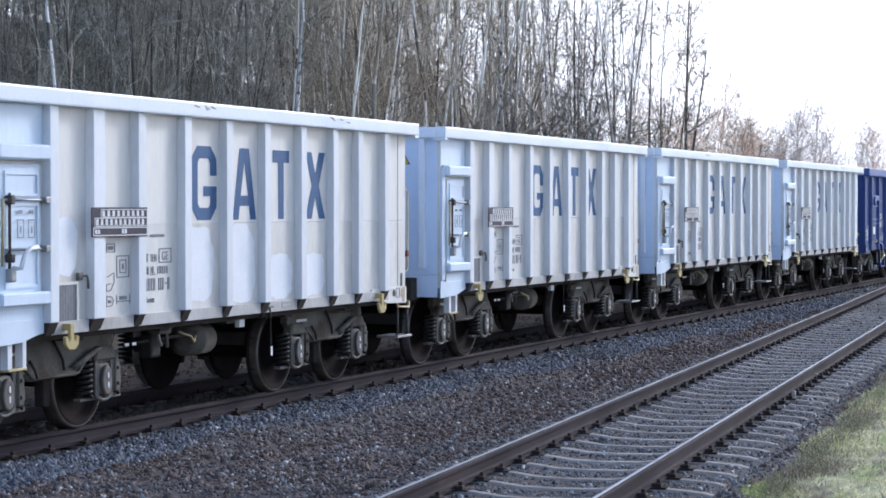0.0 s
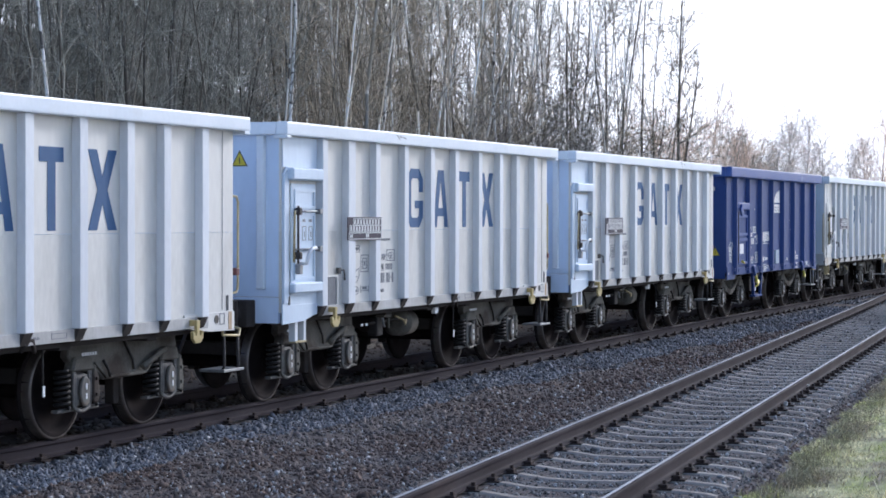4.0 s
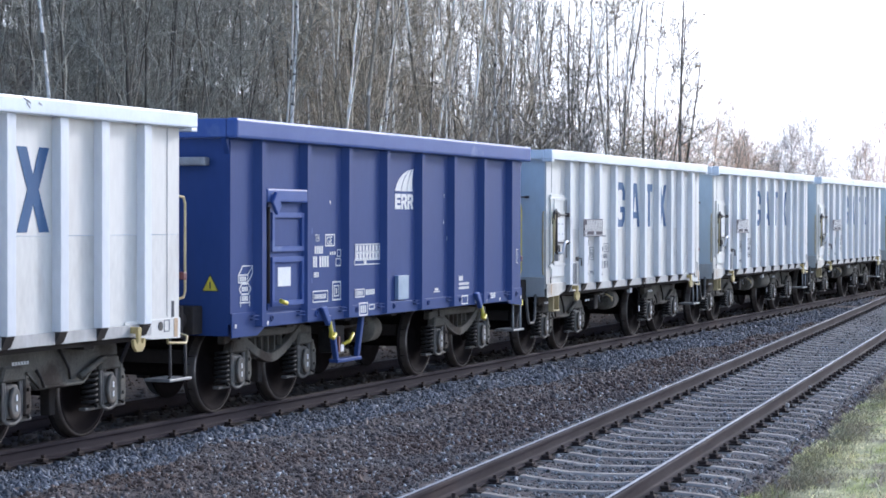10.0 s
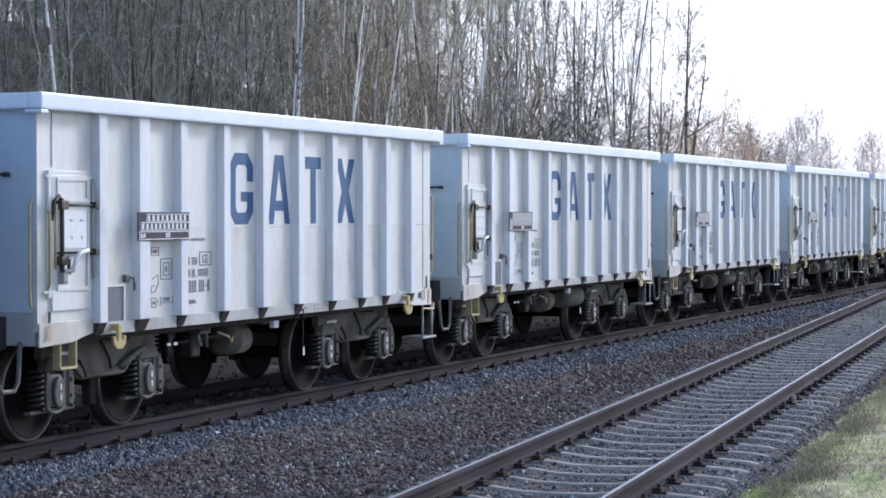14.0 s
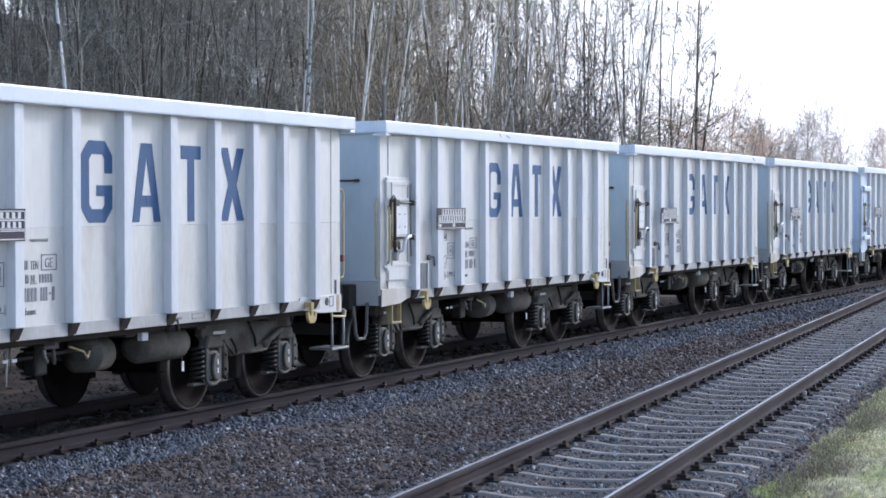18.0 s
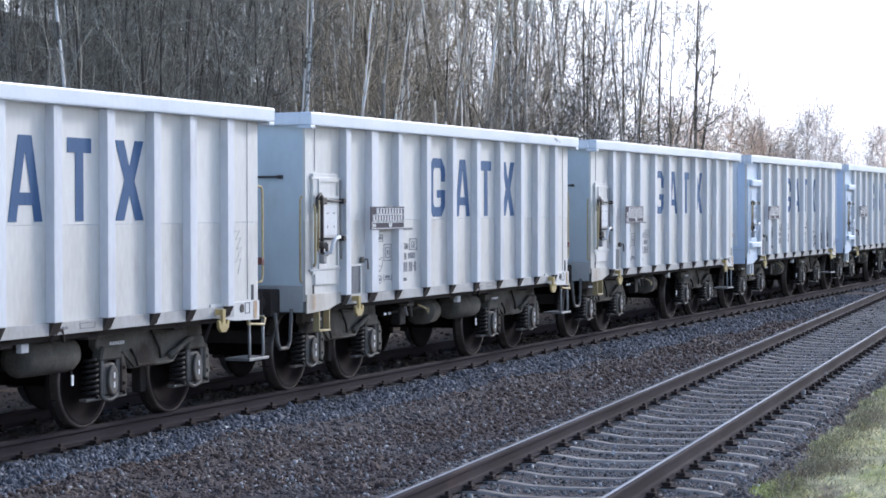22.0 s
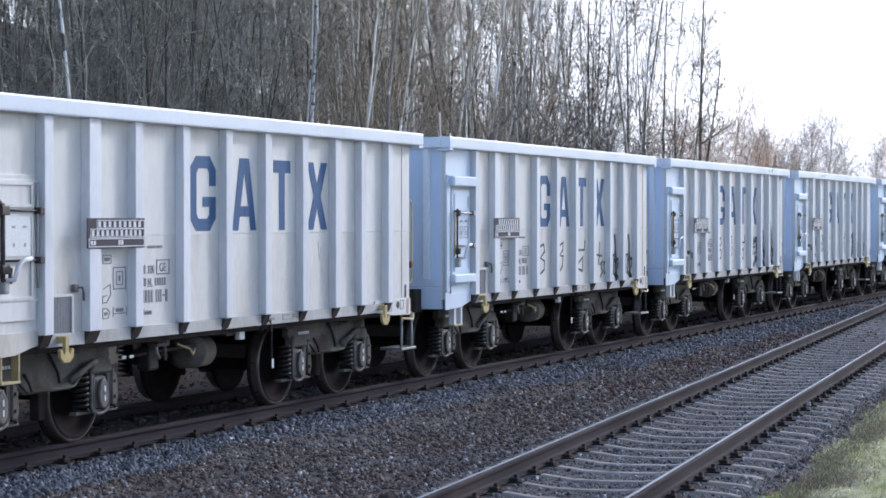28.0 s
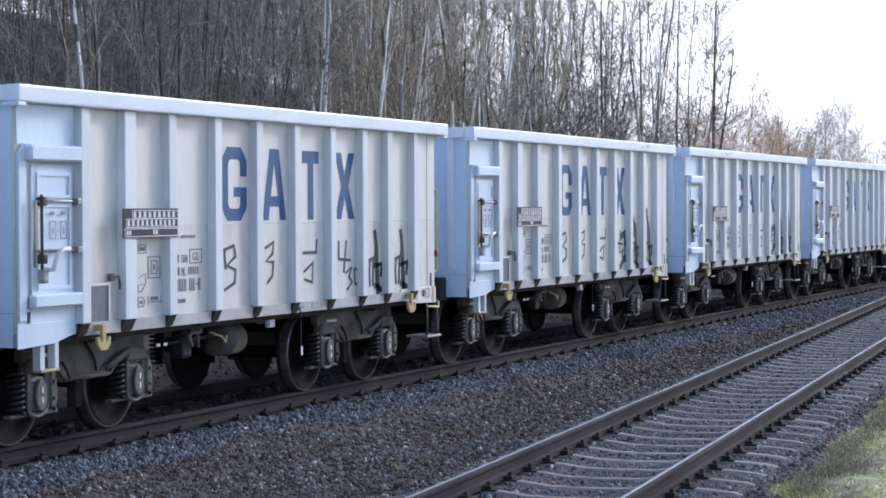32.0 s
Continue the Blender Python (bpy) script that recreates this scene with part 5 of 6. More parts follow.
def white_wagon(kind):
    """An open high-sided wagon. kind 'new' or 'late': pale blue doors with box beams, 'late' without a sign; 'old': grey ends, bare doors."""
    fresh = kind != "old"
    label = "white high-sided open wagon with pale blue ends and large blue marks" if fresh else "dirty white high-sided open wagon with grey-blue ends and large blue marks"
    w = tagged(new("freight_wagon"), label, "freight wagon", "wagons of the train")
    P, E = 1.36, 4.61
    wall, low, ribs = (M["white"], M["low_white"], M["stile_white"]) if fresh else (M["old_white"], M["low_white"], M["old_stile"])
    for s in (1, -1):
        part("side_wall_upper", box(bmesh.new(), *sorted((s * (P - 0.03), s * P)), -E, E, 1.965, 3.05), wall, w, "white painted steel side, streaked with dirt")
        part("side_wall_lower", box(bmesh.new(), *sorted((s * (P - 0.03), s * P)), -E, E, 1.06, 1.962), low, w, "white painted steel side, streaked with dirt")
        bm = box(bmesh.new(), *sorted((s * (P + 0.0), s * 1.50)), -4.75, 4.75, 3.03, 3.18, 0.018)
        part("top_rail", bm, M["rail_white"], w, "bluish white box-section top rail")
        for i, y in enumerate(GATE_STILES):
            wd = WIDE.get(i, 0.14)
            q = y if s > 0 else -y - wd
            st = part("stile", box(bmesh.new(), *sorted((s * (P - 0.005), s * 1.45)), q, q + wd, 1.10, 3.03, 0.01), ribs, w)
            bm = bmesh.new()
            t0, t1 = q - 0.005, q + wd - 0.01
            a = [bm.verts.new(v) for v in ((s * P, t0, 1.10), (s * 1.445, t0, 1.10), (s * 1.39, t0, 0.985), (s * P, t0, 0.985))]
            b = [bm.verts.new(v) for v in ((s * P, t1, 1.10), (s * 1.445, t1, 1.10), (s * 1.39, t1, 0.985), (s * P, t1, 0.985))]
            for f in ((0, 1, 2, 3), ):
                bm.faces.new([a[k] for k in f])
                bm.faces.new([b[k] for k in f[::-1]])
            for k in range(4):
                bm.faces.new((a[k], b[k], b[(k + 1) % 4], a[(k + 1) % 4]))
            bmesh.ops.recalc_face_normals(bm, faces=bm.faces)
            part("stile_foot", bm, M["dark"], st, "dark tapered stile foot")
        for i, (a, b) in enumerate(zip((-3.70, *GATE_STILES[1:]), (*GATE_STILES[1:], 4.0))):
            wd = WIDE.get(i, 0.14)
            ya, yb = (a + wd - 0.05, b + 0.0) if s > 0 else (-b, -a - wd + 0.05)
            outline = [(ya, 0.985), (yb, 0.985), (yb, 1.10), (ya + 0.07, 1.10)]
            part("sill_plate", slab(bmesh.new(), outline, *sorted((s * (P + 0.001), s * (P + 0.035))), 0.004), M["sill"], w, "stained sill plate")
        f0, f1 = (-E, -3.62) if s > 0 else (E, 3.62)
        d = 1 if s > 0 else -1
        part("corner_skirt", slab(bmesh.new(), [(f0, 1.14), (f0, 0.925), (f0 + d * 0.55, 0.945), (f0 + d * 0.82, 1.0), (f1, 1.02), (f1, 1.14)], *sorted((s * (P + 0.002), s * (P + 0.02))), 0.004),
             M["pale_blue"] if fresh else M["stained_white"], w)
        part("corner_skirt", slab(bmesh.new(), [(-f0, 1.13), (-f0, 0.925), (-f0 - d * 0.52, 0.935), (-f1 - d * 0.1, 0.99), (-f1 - d * 0.1, 1.13)], *sorted((s * (P + 0.002), s * (P + 0.02))), 0.004), wall, w)
    for s in (-1, 1):
        y = s * E
        part("end_wall", box(bmesh.new(), -P + 0.031, P - 0.031, *sorted((y, y - s * 0.05)), 1.235, 3.04), M["end_blue"] if fresh else M["end_grey"], w, "pale blue end wall" if fresh else "dull grey-blue end wall")
        part("end_skirt", box(bmesh.new(), -P + 0.031, P - 0.031, *sorted((y + s * 0.004, y - s * 0.05)), 0.94, 1.228), M["end_blue"] if fresh else M["end_low"], w)
        bm = box(bmesh.new(), -1.36, 1.36, *sorted((y, y + s * 0.13)), 3.035, 3.175, 0.015)
        part("end_rail", bm, M["rail_white"], w, "bluish white box-section end rail")
        for x in (-1.41, 1.41):
            part("rail_corner", box(bmesh.new(), x - 0.085, x + 0.085, *sorted((y + s * 0.015, y + s * 0.135)), 2.995, 3.03, 0.008), M["rail_white"], w)
        if kind == "new":
            warning_sign(w, s * 0.845 * -1, y + s * 0.002, s, 2.69, 0.17)
        if fresh:
            for x in (-1.13, 1.13):
                bm = box(bmesh.new(), x - 0.045, x + 0.045, *sorted((y + s * 0.0, y + s * 0.075)), 1.32, 3.03, 0.012)
                part("end_post", bm, M["rail_white"], w, "pale blue end post")
    part("floor_plate", box(bmesh.new(), -1.33, 1.33, -4.56, 4.56, 1.08, 1.14), M["inside"], w, "rusty wagon floor")
    add_underframe(w)
    end_gear(w, M["rod"] if fresh else M["steel"], M["yellow"], loop=not fresh)
    hook(w, -3.40, 0.90)
    hook(w, 3.62, 0.90)
    # the door bay on the near side
    X = P + 0.002
    door_mat = M["pale_blue"] if fresh else M["old_white"]
    door = part("door", box(bmesh.new(), X, X + 0.022, -4.40, -3.76, 1.24, 2.50, 0.006), door_mat, w, "narrow steel side door, shut")
    if fresh:
        part("door_header", slab(bmesh.new(), [(-4.52, 2.535), (-3.705, 2.535), (-3.705, 2.675), (-4.52, 2.675)], X, 1.47, 0.02), M["pale_blue"], w, "pale blue box beam")
        part("door_footer", slab(bmesh.new(), [(-4.46, 1.27), (-3.705, 1.27), (-3.705, 1.385), (-4.46, 1.385)], X + 0.02, 1.46, 0.015), M["pale_blue"], w, "pale blue box beam")
        part("door_post", slab(bmesh.new(), [(-4.61, 1.16), (-4.50, 1.16), (-4.49, 1.3), (-4.49, 2.6), (-4.52, 2.69), (-4.61, 2.60)], X, 1.40, 0.008), M["pale_blue"], w, "pale blue door post")
        part("corner_panel", box(bmesh.new(), X, X + 0.012, -4.60, -3.71, 2.68, 3.02), M["pale_blue"], w)
        part("corner_panel", box(bmesh.new(), X, X + 0.012, -4.60, -3.71, 1.14, 1.262), M["pale_blue"], w)
    else:
        part("door_bar", box(bmesh.new(), X, X + 0.028, -4.50, -3.69, 2.43, 2.46, 0.006), wall, w, "white ledge over the door")
        part("door_sill", box(bmesh.new(), X, X + 0.026, -4.54, -3.70, 1.40, 1.425, 0.006), wall, w, "white ledge under the door")
        part("hinge_post", tube(bmesh.new(), [(X + 0.035, -3.735, 1.52), (X + 0.035, -3.735, 2.42)], 0.013, 6), M["sill"], w, "stained hinge post")
        part("door_frame", box(bmesh.new(), X, X + 0.03, -4.47, -4.42, 1.36, 2.5, 0.006), wall, w)
        bm = bmesh.new()
        tube(bm, [(1.44, -4.56, 1.45), (1.46, -4.56, 1.5), (1.46, -4.56, 2.1), (1.44, -4.56, 2.15)], 0.014, 6)
        part("pull_rail", bm, M["yellow"], w, "thin yellow grab rail")
    for z0, z1 in ((2.22, 2.44), (1.42, 2.17)):
        bm = bmesh.new()
        outline_frame(bm, X + 0.022, -4.33, -3.80, z0, z1, 0.03, 0.014)
        part("door_rim", bm, door_mat, door)
    for z in (2.19, 1.76):
        bm = tube(bmesh.new(), [(X + 0.05, -4.36, z), (X + 0.05, -3.62, z)], 0.012, 7)
        box(bm, X, X + 0.085, -3.76, -3.68, z - 0.03, z + 0.03, 0.008)
        box(bm, X, X + 0.08, -3.63, -3.58, z - 0.05, z + 0.05, 0.008)
        part("hinge_bar", bm, M["rod"] if not fresh else M["steel"], door, "hinge bar with brackets")
    bm = tube(bmesh.new(), [(X + 0.06, -4.30, 1.50), (X + 0.06, -4.30, 2.25)], 0.014 if fresh else 0.021, 7)
    if not fresh:
        tube(bm, [(X + 0.06, -4.30, 2.22), (X + 0.075, -4.37, 2.27), (X + 0.075, -4.46, 2.22), (X + 0.06, -4.47, 2.05)], 0.018, 7)
        tube(bm, [(X + 0.08, -4.33, 1.60), (X + 0.08, -4.22, 1.58), (X + 0.07, -4.20, 1.70)], 0.02, 7)
    for z in (1.70, 2.2):
        box(bm, X, X + 0.10, *((-4.33, -4.27) if fresh else (-4.36, -4.24)), z - 0.05, z + 0.03, 0.012)
    part("lock_rod", bm, M["rod"], door, "dark locking rod")
    bm = tube(bmesh.new(), [(X + 0.07, -4.43, 1.62), (X + 0.08, -4.43, 2.2)], 0.013, 7)
    part("lock_handle", bm, M["yellow"], door, "worn yellow lock handle")
    bm = tube(bmesh.new(), [(X + 0.08, -4.30, 1.60), (X + 0.14, -4.25, 1.60), (X + 0.15, -4.20, 1.72), (X + 0.14, -4.1, 1.77), (X + 0.13, -3.98, 1.78)], 0.022, 7)
    part("lever", bm, M["paper"] if not fresh else M["stile_white"], door, "white painted lever")
    bm = box(bmesh.new(), X + 0.02, X + 0.10, -4.33, -4.25, 1.48, 1.6, 0.02)
    part("lock_box", bm, M["steel"], door)
    for y in (-4.15, -3.98):
        for draw, args in ((outline_frame, (y, y + 0.1, 1.86, 2.02, 0.008)), (bars, (y + 0.01, y + 0.09, 2.07, 2.10, 3)), (bars, (y + 0.05, y + 0.07, 1.90, 1.96, 1))) if fresh else (
                (bars, (y + 0.02, y + 0.08, 2.04, 2.06, 2)), (bars, (y + 0.04, y + 0.07, 1.88, 1.91, 1))):
            bm = bmesh.new()
            draw(bm, X + 0.036, *args)
            part("door_stencil", bm, M["mark_grey"] if fresh else M["scuff"], door, "small dark stencilled mark")
    bm = box(bmesh.new(), X + 0.001, X + 0.0055, -4.38, -4.372, 2.53, 3.02)
    part("panel_seam", bm, M["mark_grey"], w)
    part("label_pocket", box(bmesh.new(), X + 0.023, X + 0.034, -4.22, -3.84, 1.80, 2.14), M["paper"], door, "clean white label") if not fresh else None
    part("end_slot", box(bmesh.new(), X + 0.018, X + 0.024, -4.47, -4.43, 1.14, 1.24), M["black"], w)
    # grille, hook bracket, plate
    gr = part("grille", box(bmesh.new(), X, X + 0.02, -3.50, -3.17, 1.09, 1.43), M["mesh"], w, "dark mesh pocket")
    bm = bmesh.new()
    outline_frame(bm, X + 0.02, -3.52, -3.15, 1.07, 1.45, 0.025, 0.012)
    part("grille_frame", bm, wall, gr)
    for i in range(7):
        part("grille_wire", box(bmesh.new(), X + 0.0195, X + 0.022, -3.49 + i * 0.045, -3.484 + i * 0.045, 1.10, 1.42), M["mesh"], gr)
    bm = tube(bmesh.new(), [(X + 0.02, -3.1, 1.50), (X + 0.06, -3.05, 1.50), (X + 0.06, -3.03, 1.44), (X + 0.06, -3.03, 1.38)], 0.012, 6)
    box(bm, X, X + 0.04, -3.15, -3.08, 1.46, 1.53, 0.01)
    part("bracket", bm, M["box"], w, "small grey catch")
    for y0, y1 in ((-4.23, -4.16), (-4.0, -3.94)) if fresh else ((-4.23, -4.205), (-3.965, -3.94)):
        part("foot_loop", box(bmesh.new(), 1.27, 1.35, y0, y1, 0.71, 1.0, 0.006), M["stile_white"] if fresh else M["yellow"], w, "hanging foot loop")
    part("foot_tread", box(bmesh.new(), 1.27, 1.36, -4.23, -3.94, 0.70, 0.725, 0.006), M["yellow"], w, "yellow foot tread")
    B = 1.462
    pl = part("load_board", box(bmesh.new(), B - 0.01, B, -3.03, -2.02, 1.85, 2.125, 0.003), M["plum"], w, "dark plum load board with pale lettering")
    for draw, args in ((outline_frame, (-2.875, -2.03, 2.026, 2.109, 0.008)), (bars, (-2.85, -2.05, 2.04, 2.095, 9, 0.5)), (outline_frame, (-2.985, -2.03, 1.946, 2.029, 0.008)),
                       (bars, (-2.96, -2.05, 1.96, 2.015, 11, 0.5)), (outline_frame, (-3.01, -2.03, 1.86, 1.94, 0.009)), (bars, (-2.98, -2.88, 1.88, 1.92, 2)), (bars, (-2.50, -2.40, 1.88, 1.925, 2))):
        bm = bmesh.new()
        draw(bm, B + 0.001, *args)
        part("lettering", bm, M["mark_white"], pl, "pale lettering")
    big_marks(w, X)
    # stencils
    def stencil(draw, *args):
        bm = bmesh.new()
        draw(bm, *args)
        part("stencil", bm, M["mark_grey"], w, "worn dark stencil")

    stencil(bars, X, -1.80, -1.51, 1.835, 1.862, 9, 0.6)
    stencil(bars, X, -1.89, -1.83, 1.595, 1.675, 2)
    stencil(bars, X, -1.88, -1.82, 1.475, 1.55, 2)
    stencil(box, X, X + 0.003, -1.80, -1.70, 1.465, 1.475)
    words("NL", 0.072, X + 0.002, -1.795, 1.481, M["mark_grey"], w)
    stencil(bars, X, -1.66, -1.44, 1.475, 1.55, 5, 0.6)
    stencil(bars, X, -1.90, -1.68, 1.315, 1.435, 4, 0.62)
    stencil(bars, X, -1.64, -1.52, 1.315, 1.435, 3, 0.62)
    stencil(box, X, X + 0.003, -1.51, -1.475, 1.37, 1.385)
    stencil(bars, X, -1.46, -1.415, 1.315, 1.435, 1, 0.9)
    stencil(outline_frame, X, -1.63, -1.38, 1.58, 1.725, 0.012)
    stencil(outline_frame, X, -2.61, -2.46, 1.70, 1.785, 0.009)
    stencil(bars, X, -2.58, -2.48, 1.725, 1.76, 3)
    stencil(outline_frame, X, -2.43, -2.20, 1.46, 1.67, 0.010)
    stencil(outline_frame, X, -2.375, -2.255, 1.50, 1.63, 0.009)
    stencil(bars, X, -2.33, -2.29, 1.54, 1.59, 1)
    stencil(ribbon, [(-2.60, 1.47), (-2.48, 1.51), (-2.47, 1.42), (-2.54, 1.345), (-2.61, 1.34), (-2.61, 1.40), (-2.53, 1.41)], 0.010, X)
    stencil(ribbon, [(-2.61, 1.195), (-2.61, 1.29), (-2.53, 1.285), (-2.485, 1.25), (-2.52, 1.2), (-2.61, 1.195)], 0.010, X)
    stencil(bars, X, -2.58, -2.52, 1.225, 1.255, 2)
    stencil(ribbon, [(-2.43, 1.30), (-2.43, 1.21)], 0.009, X)
    stencil(ribbon, [(-2.43, 1.235), (-2.19, 1.235)], 0.009, X)
    stencil(ribbon, [(-2.19, 1.30), (-2.19, 1.21)], 0.009, X)
    stencil(bars, X, -2.38, -2.24, 1.25, 1.285, 4)
    stencil(bars, X + 0.033, 0.62, 0.84, 1.03, 1.055, 4)
    stencil(outline_frame, X + 0.033, 1.02, 1.28, 1.02, 1.075, 0.008)
    stencil(outline_frame, X + 0.02, 4.27, 4.38, 1.0, 1.12, 0.01)
    words("TEN", 0.078, X + 0.002, -1.80, 1.595, M["mark_grey"], w)
    words("GE", 0.088, X + 0.002, -1.575, 1.608, M["mark_grey"], w, narrow=0.85)
    words("Eamnos", 0.062, X + 0.002, -1.885, 1.20, M["mark_grey"], w)
    bm = lathe(bmesh.new(), [(0, 0.045), (0.004, 0.045)], 16)
    bmesh.ops.translate(bm, vec=(P + 0.022, 4.2, 1.06), verts=bm.verts)
    part("drain_hole", bm, M["rod"], w)
    part("rear_slot", box(bmesh.new(), X, X + 0.006, 4.46, 4.50, 1.14, 1.30), M["black"], w)
    part("rust_run", box(bmesh.new(), X + 0.019, X + 0.0215, 4.47, 4.545, 0.94, 1.13), surf_rust(), w, "orange rust run")
    bm = box(bmesh.new(), X + 0.0005, X + 0.004, 4.36, 4.366, 1.15, 3.02)
    part("panel_seam", bm, M["mark_grey"], w)
    part("release_rod", tube(bmesh.new(), [(1.16, -1.30, 0.98), (1.17, -1.29, 0.80), (1.17, -1.24, 0.74)], 0.016, 6), M["steel"], w, "pale brake release rod")
    part("release_rod", tube(bmesh.new(), [(1.19, -1.18, 0.97), (1.20, -1.18, 0.72)], 0.018, 6), M["bogie"], w)
    part("release_bracket", box(bmesh.new(), 1.10, 1.22, -1.36, -1.12, 0.86, 0.96, 0.012), M["bogie"], w, "grey brake bracket")
    part("brake_valve", box(bmesh.new(), 0.98, 1.12, -1.36, -1.16, 0.62, 0.86, 0.03), M["spring"], w, "black brake valve")
    part("handle_loop", tube(bmesh.new(), [(1.17, -0.88, 0.86), (1.19, -0.66, 0.80), (1.19, -0.60, 0.74), (1.18, -0.55, 0.80)], 0.012, 6), M["yellow"], w, "thin yellow handle")
    part("indicator_box", box(bmesh.new(), 1.19, 1.25, 0.30, 0.42, 0.84, 0.93, 0.01), M["paper"], w, "small white brake indicator")
    part("chain_loop", tube(bmesh.new(), [(1.36, 0.58, 0.93), (1.39, 0.66, 1.03), (1.39, 0.72, 1.03), (1.36, 0.80, 0.92)], 0.02, 6), M["dark"], w, "black lashing loop")
    part("hanging_rod", tube(bmesh.new(), [(1.10, 1.34, 0.98), (1.10, 1.34, 0.55)], 0.010, 6), M["rod"], w)
    part("white_tab", box(bmesh.new(), 1.105, 1.115, 1.325, 1.36, 0.47, 0.57), M["paper"], w, "small white tab")
    for q in (-1.86, -1.72):
        part("white_tab", box(bmesh.new(), 1.11, 1.12, q, q + 0.07, 0.77, 0.80), M["paper"], w, "small white tab")
    for c in (-3.055, 2.865):
        part("bogie_hose", tube(bmesh.new(), [(1.09, c - 0.10, 0.96), (1.10, c - 0.02, 0.86), (1.10, c + 0.10, 0.72), (1.09, c + 0.14, 0.62)], 0.015, 6), M["spring"], w, "black hose")
        part("bogie_hose", tube(bmesh.new(), [(1.09, c - 0.44, 0.74), (1.12, c - 0.40, 0.66), (1.11, c - 0.34, 0.58)], 0.015, 6), M["spring"], w, "black hose")
        part("friction_arm", tube(bmesh.new(), [(1.12, c + 0.26, 0.63), (1.14, c + 0.42, 0.70), (1.14, c + 0.58, 0.76), (1.13, c + 0.70, 0.78)], 0.030, 7), M["bogie"], w, "grey curved arm")
        part("frame_stencil", bars_mesh(1.072, c - 0.80, c - 0.52, 0.80, 0.83, 6), M["mark_white"], w, "tiny white stencil")
    add_running_gear(w, (-3.89, -2.22, 2.03, 3.70), "plate")
    return w


RUST = []


def surf_rust():
    if not RUST:
        RUST.append(surf("orange rust", (0.46, 0.31, 0.18), (0.56, 0.43, 0.30), (0.34, 0.2, 0.1), 9, 30, 0.8))
    return RUST[0]


def blue_wagon():
    w = tagged(new("freight_wagon"), "dark blue high-sided open wagon with small white stencils", "freight wagon", "wagons of the train")
    P, E = 1.37, 4.60
    STILES = [-4.04 + 1.145 * i for i in range(8)]
    for s in (1, -1):
        part("side_wall", box(bmesh.new(), *sorted((s * (P - 0.03), s * P)), -E, E, 1.0, 3.0), M["blue"], w, "glossy dark blue steel side")
        part("top_rail", box(bmesh.new(), *sorted((s * P, s * 1.50)), -4.70, 4.70, 2.965, 3.18, 0.03), M["blue_light"], w, "blue box-section top rail")
        part("sill", box(bmesh.new(), *sorted((s * (P + 0.002), s * (P + 0.03))), -3.9, 4.0, 0.945, 1.09, 0.006), M["blue"], w)
        for y in STILES:
            q = y if s > 0 else -y - 0.16
            bm = bmesh.new()
            prof = [(P - 0.002, q - 0.03), (1.45, q + 0.03), (1.45, q + 0.13), (P - 0.002, q + 0.16)]
            a = [bm.verts.new((s * x, yy, 0.96)) for x, yy in prof]
            b = [bm.verts.new((s * x, yy, 2.965)) for x, yy in prof]
            bm.faces.new(a)
            bm.faces.new(b)
            for k in range(4):
                bm.faces.new((a[k], b[k], b[(k + 1) % 4], a[(k + 1) % 4]))
            bmesh.ops.recalc_face_normals(bm, faces=bm.faces)
            st = part("stile", bm, M["blue"], w)
            if s > 0:
                ring = [(1.405, q + 0.36 + 0.03 * math.cos(a), 1.035 + 0.03 * math.sin(a)) for a in np.linspace(0.0, 2 * math.pi, 13)]
                part("rope_ring", tube(bmesh.new(), ring, 0.007, 6), M["blue"], st)
                bm = box(bmesh.new(), 1.40, 1.44, q - 0.16, q - 0.02, 1.075, 1.085)
                box(bm, 1.40, 1.44, q - 0.16, q - 0.02, 1.035, 1.045)
                part("label_clip", bm, M["blue"], st)
        part("corner_plate", slab(bmesh.new(), [(-E, 1.12), (-E, 0.86), (-4.0, 0.86), (-3.8, 0.95), (-3.8, 1.12)], *sorted((s * (P + 0.002), s * (P + 0.02))), 0.004), M["blue"], w)
        part("corner_plate", slab(bmesh.new(), [(E, 1.12), (E, 0.86), (4.1, 0.9), (3.95, 0.95), (3.95, 1.12)], *sorted((s * (P + 0.002), s * (P + 0.02))), 0.004), M["blue"], w)
    for s in (-1, 1):
        y = s * E
        part("end_wall", box(bmesh.new(), -P + 0.031, P - 0.031, *sorted((y, y - s * 0.05)), 0.88, 2.97), M["blue"], w, "dark blue end wall")
        part("end_rail", box(bmesh.new(), -1.37, 1.37, *sorted((y + s * 0.0, y + s * 0.09)), 2.97, 3.175, 0.02), M["blue_light"], w)
        for x in (-1.33, 1.33):
            part("rail_bracket", slab(bmesh.new(), [(y - s * 0.0, 2.97), (y + s * 0.09, 2.97), (y, 2.80)], x - 0.03, x + 0.03), M["blue"], w)
    part("floor_plate", box(bmesh.new(), -1.33, 1.33, -4.54, 4.54, 1.06, 1.12), M["inside"], w, "rusty wagon floor")
    add_underframe(w, 4.60)
    end_gear(w, M["steel"], M["bright_yellow"], 4.60)
    bm = box(bmesh.new(), 0.75, 1.14, -4.74, -4.62, 2.68, 2.77, 0.02)
    part("lamp_bracket", bm, M["steel"], w, "grey steel lamp bracket")
    X = P + 0.002
    # warning sign on the end
    warning_sign(w, 1.135, -4.602, -1, 1.35, 0.18)
    # door
    door = part("door", box(bmesh.new(), X, X + 0.02, -3.76, -2.86, 1.12, 2.30, 0.006), M["blue"], w, "dark blue side door, shut")
    part("door_header", box(bmesh.new(), X, 1.45, -3.88, -2.86, 2.30, 2.45, 0.02), M["blue_light"], w)
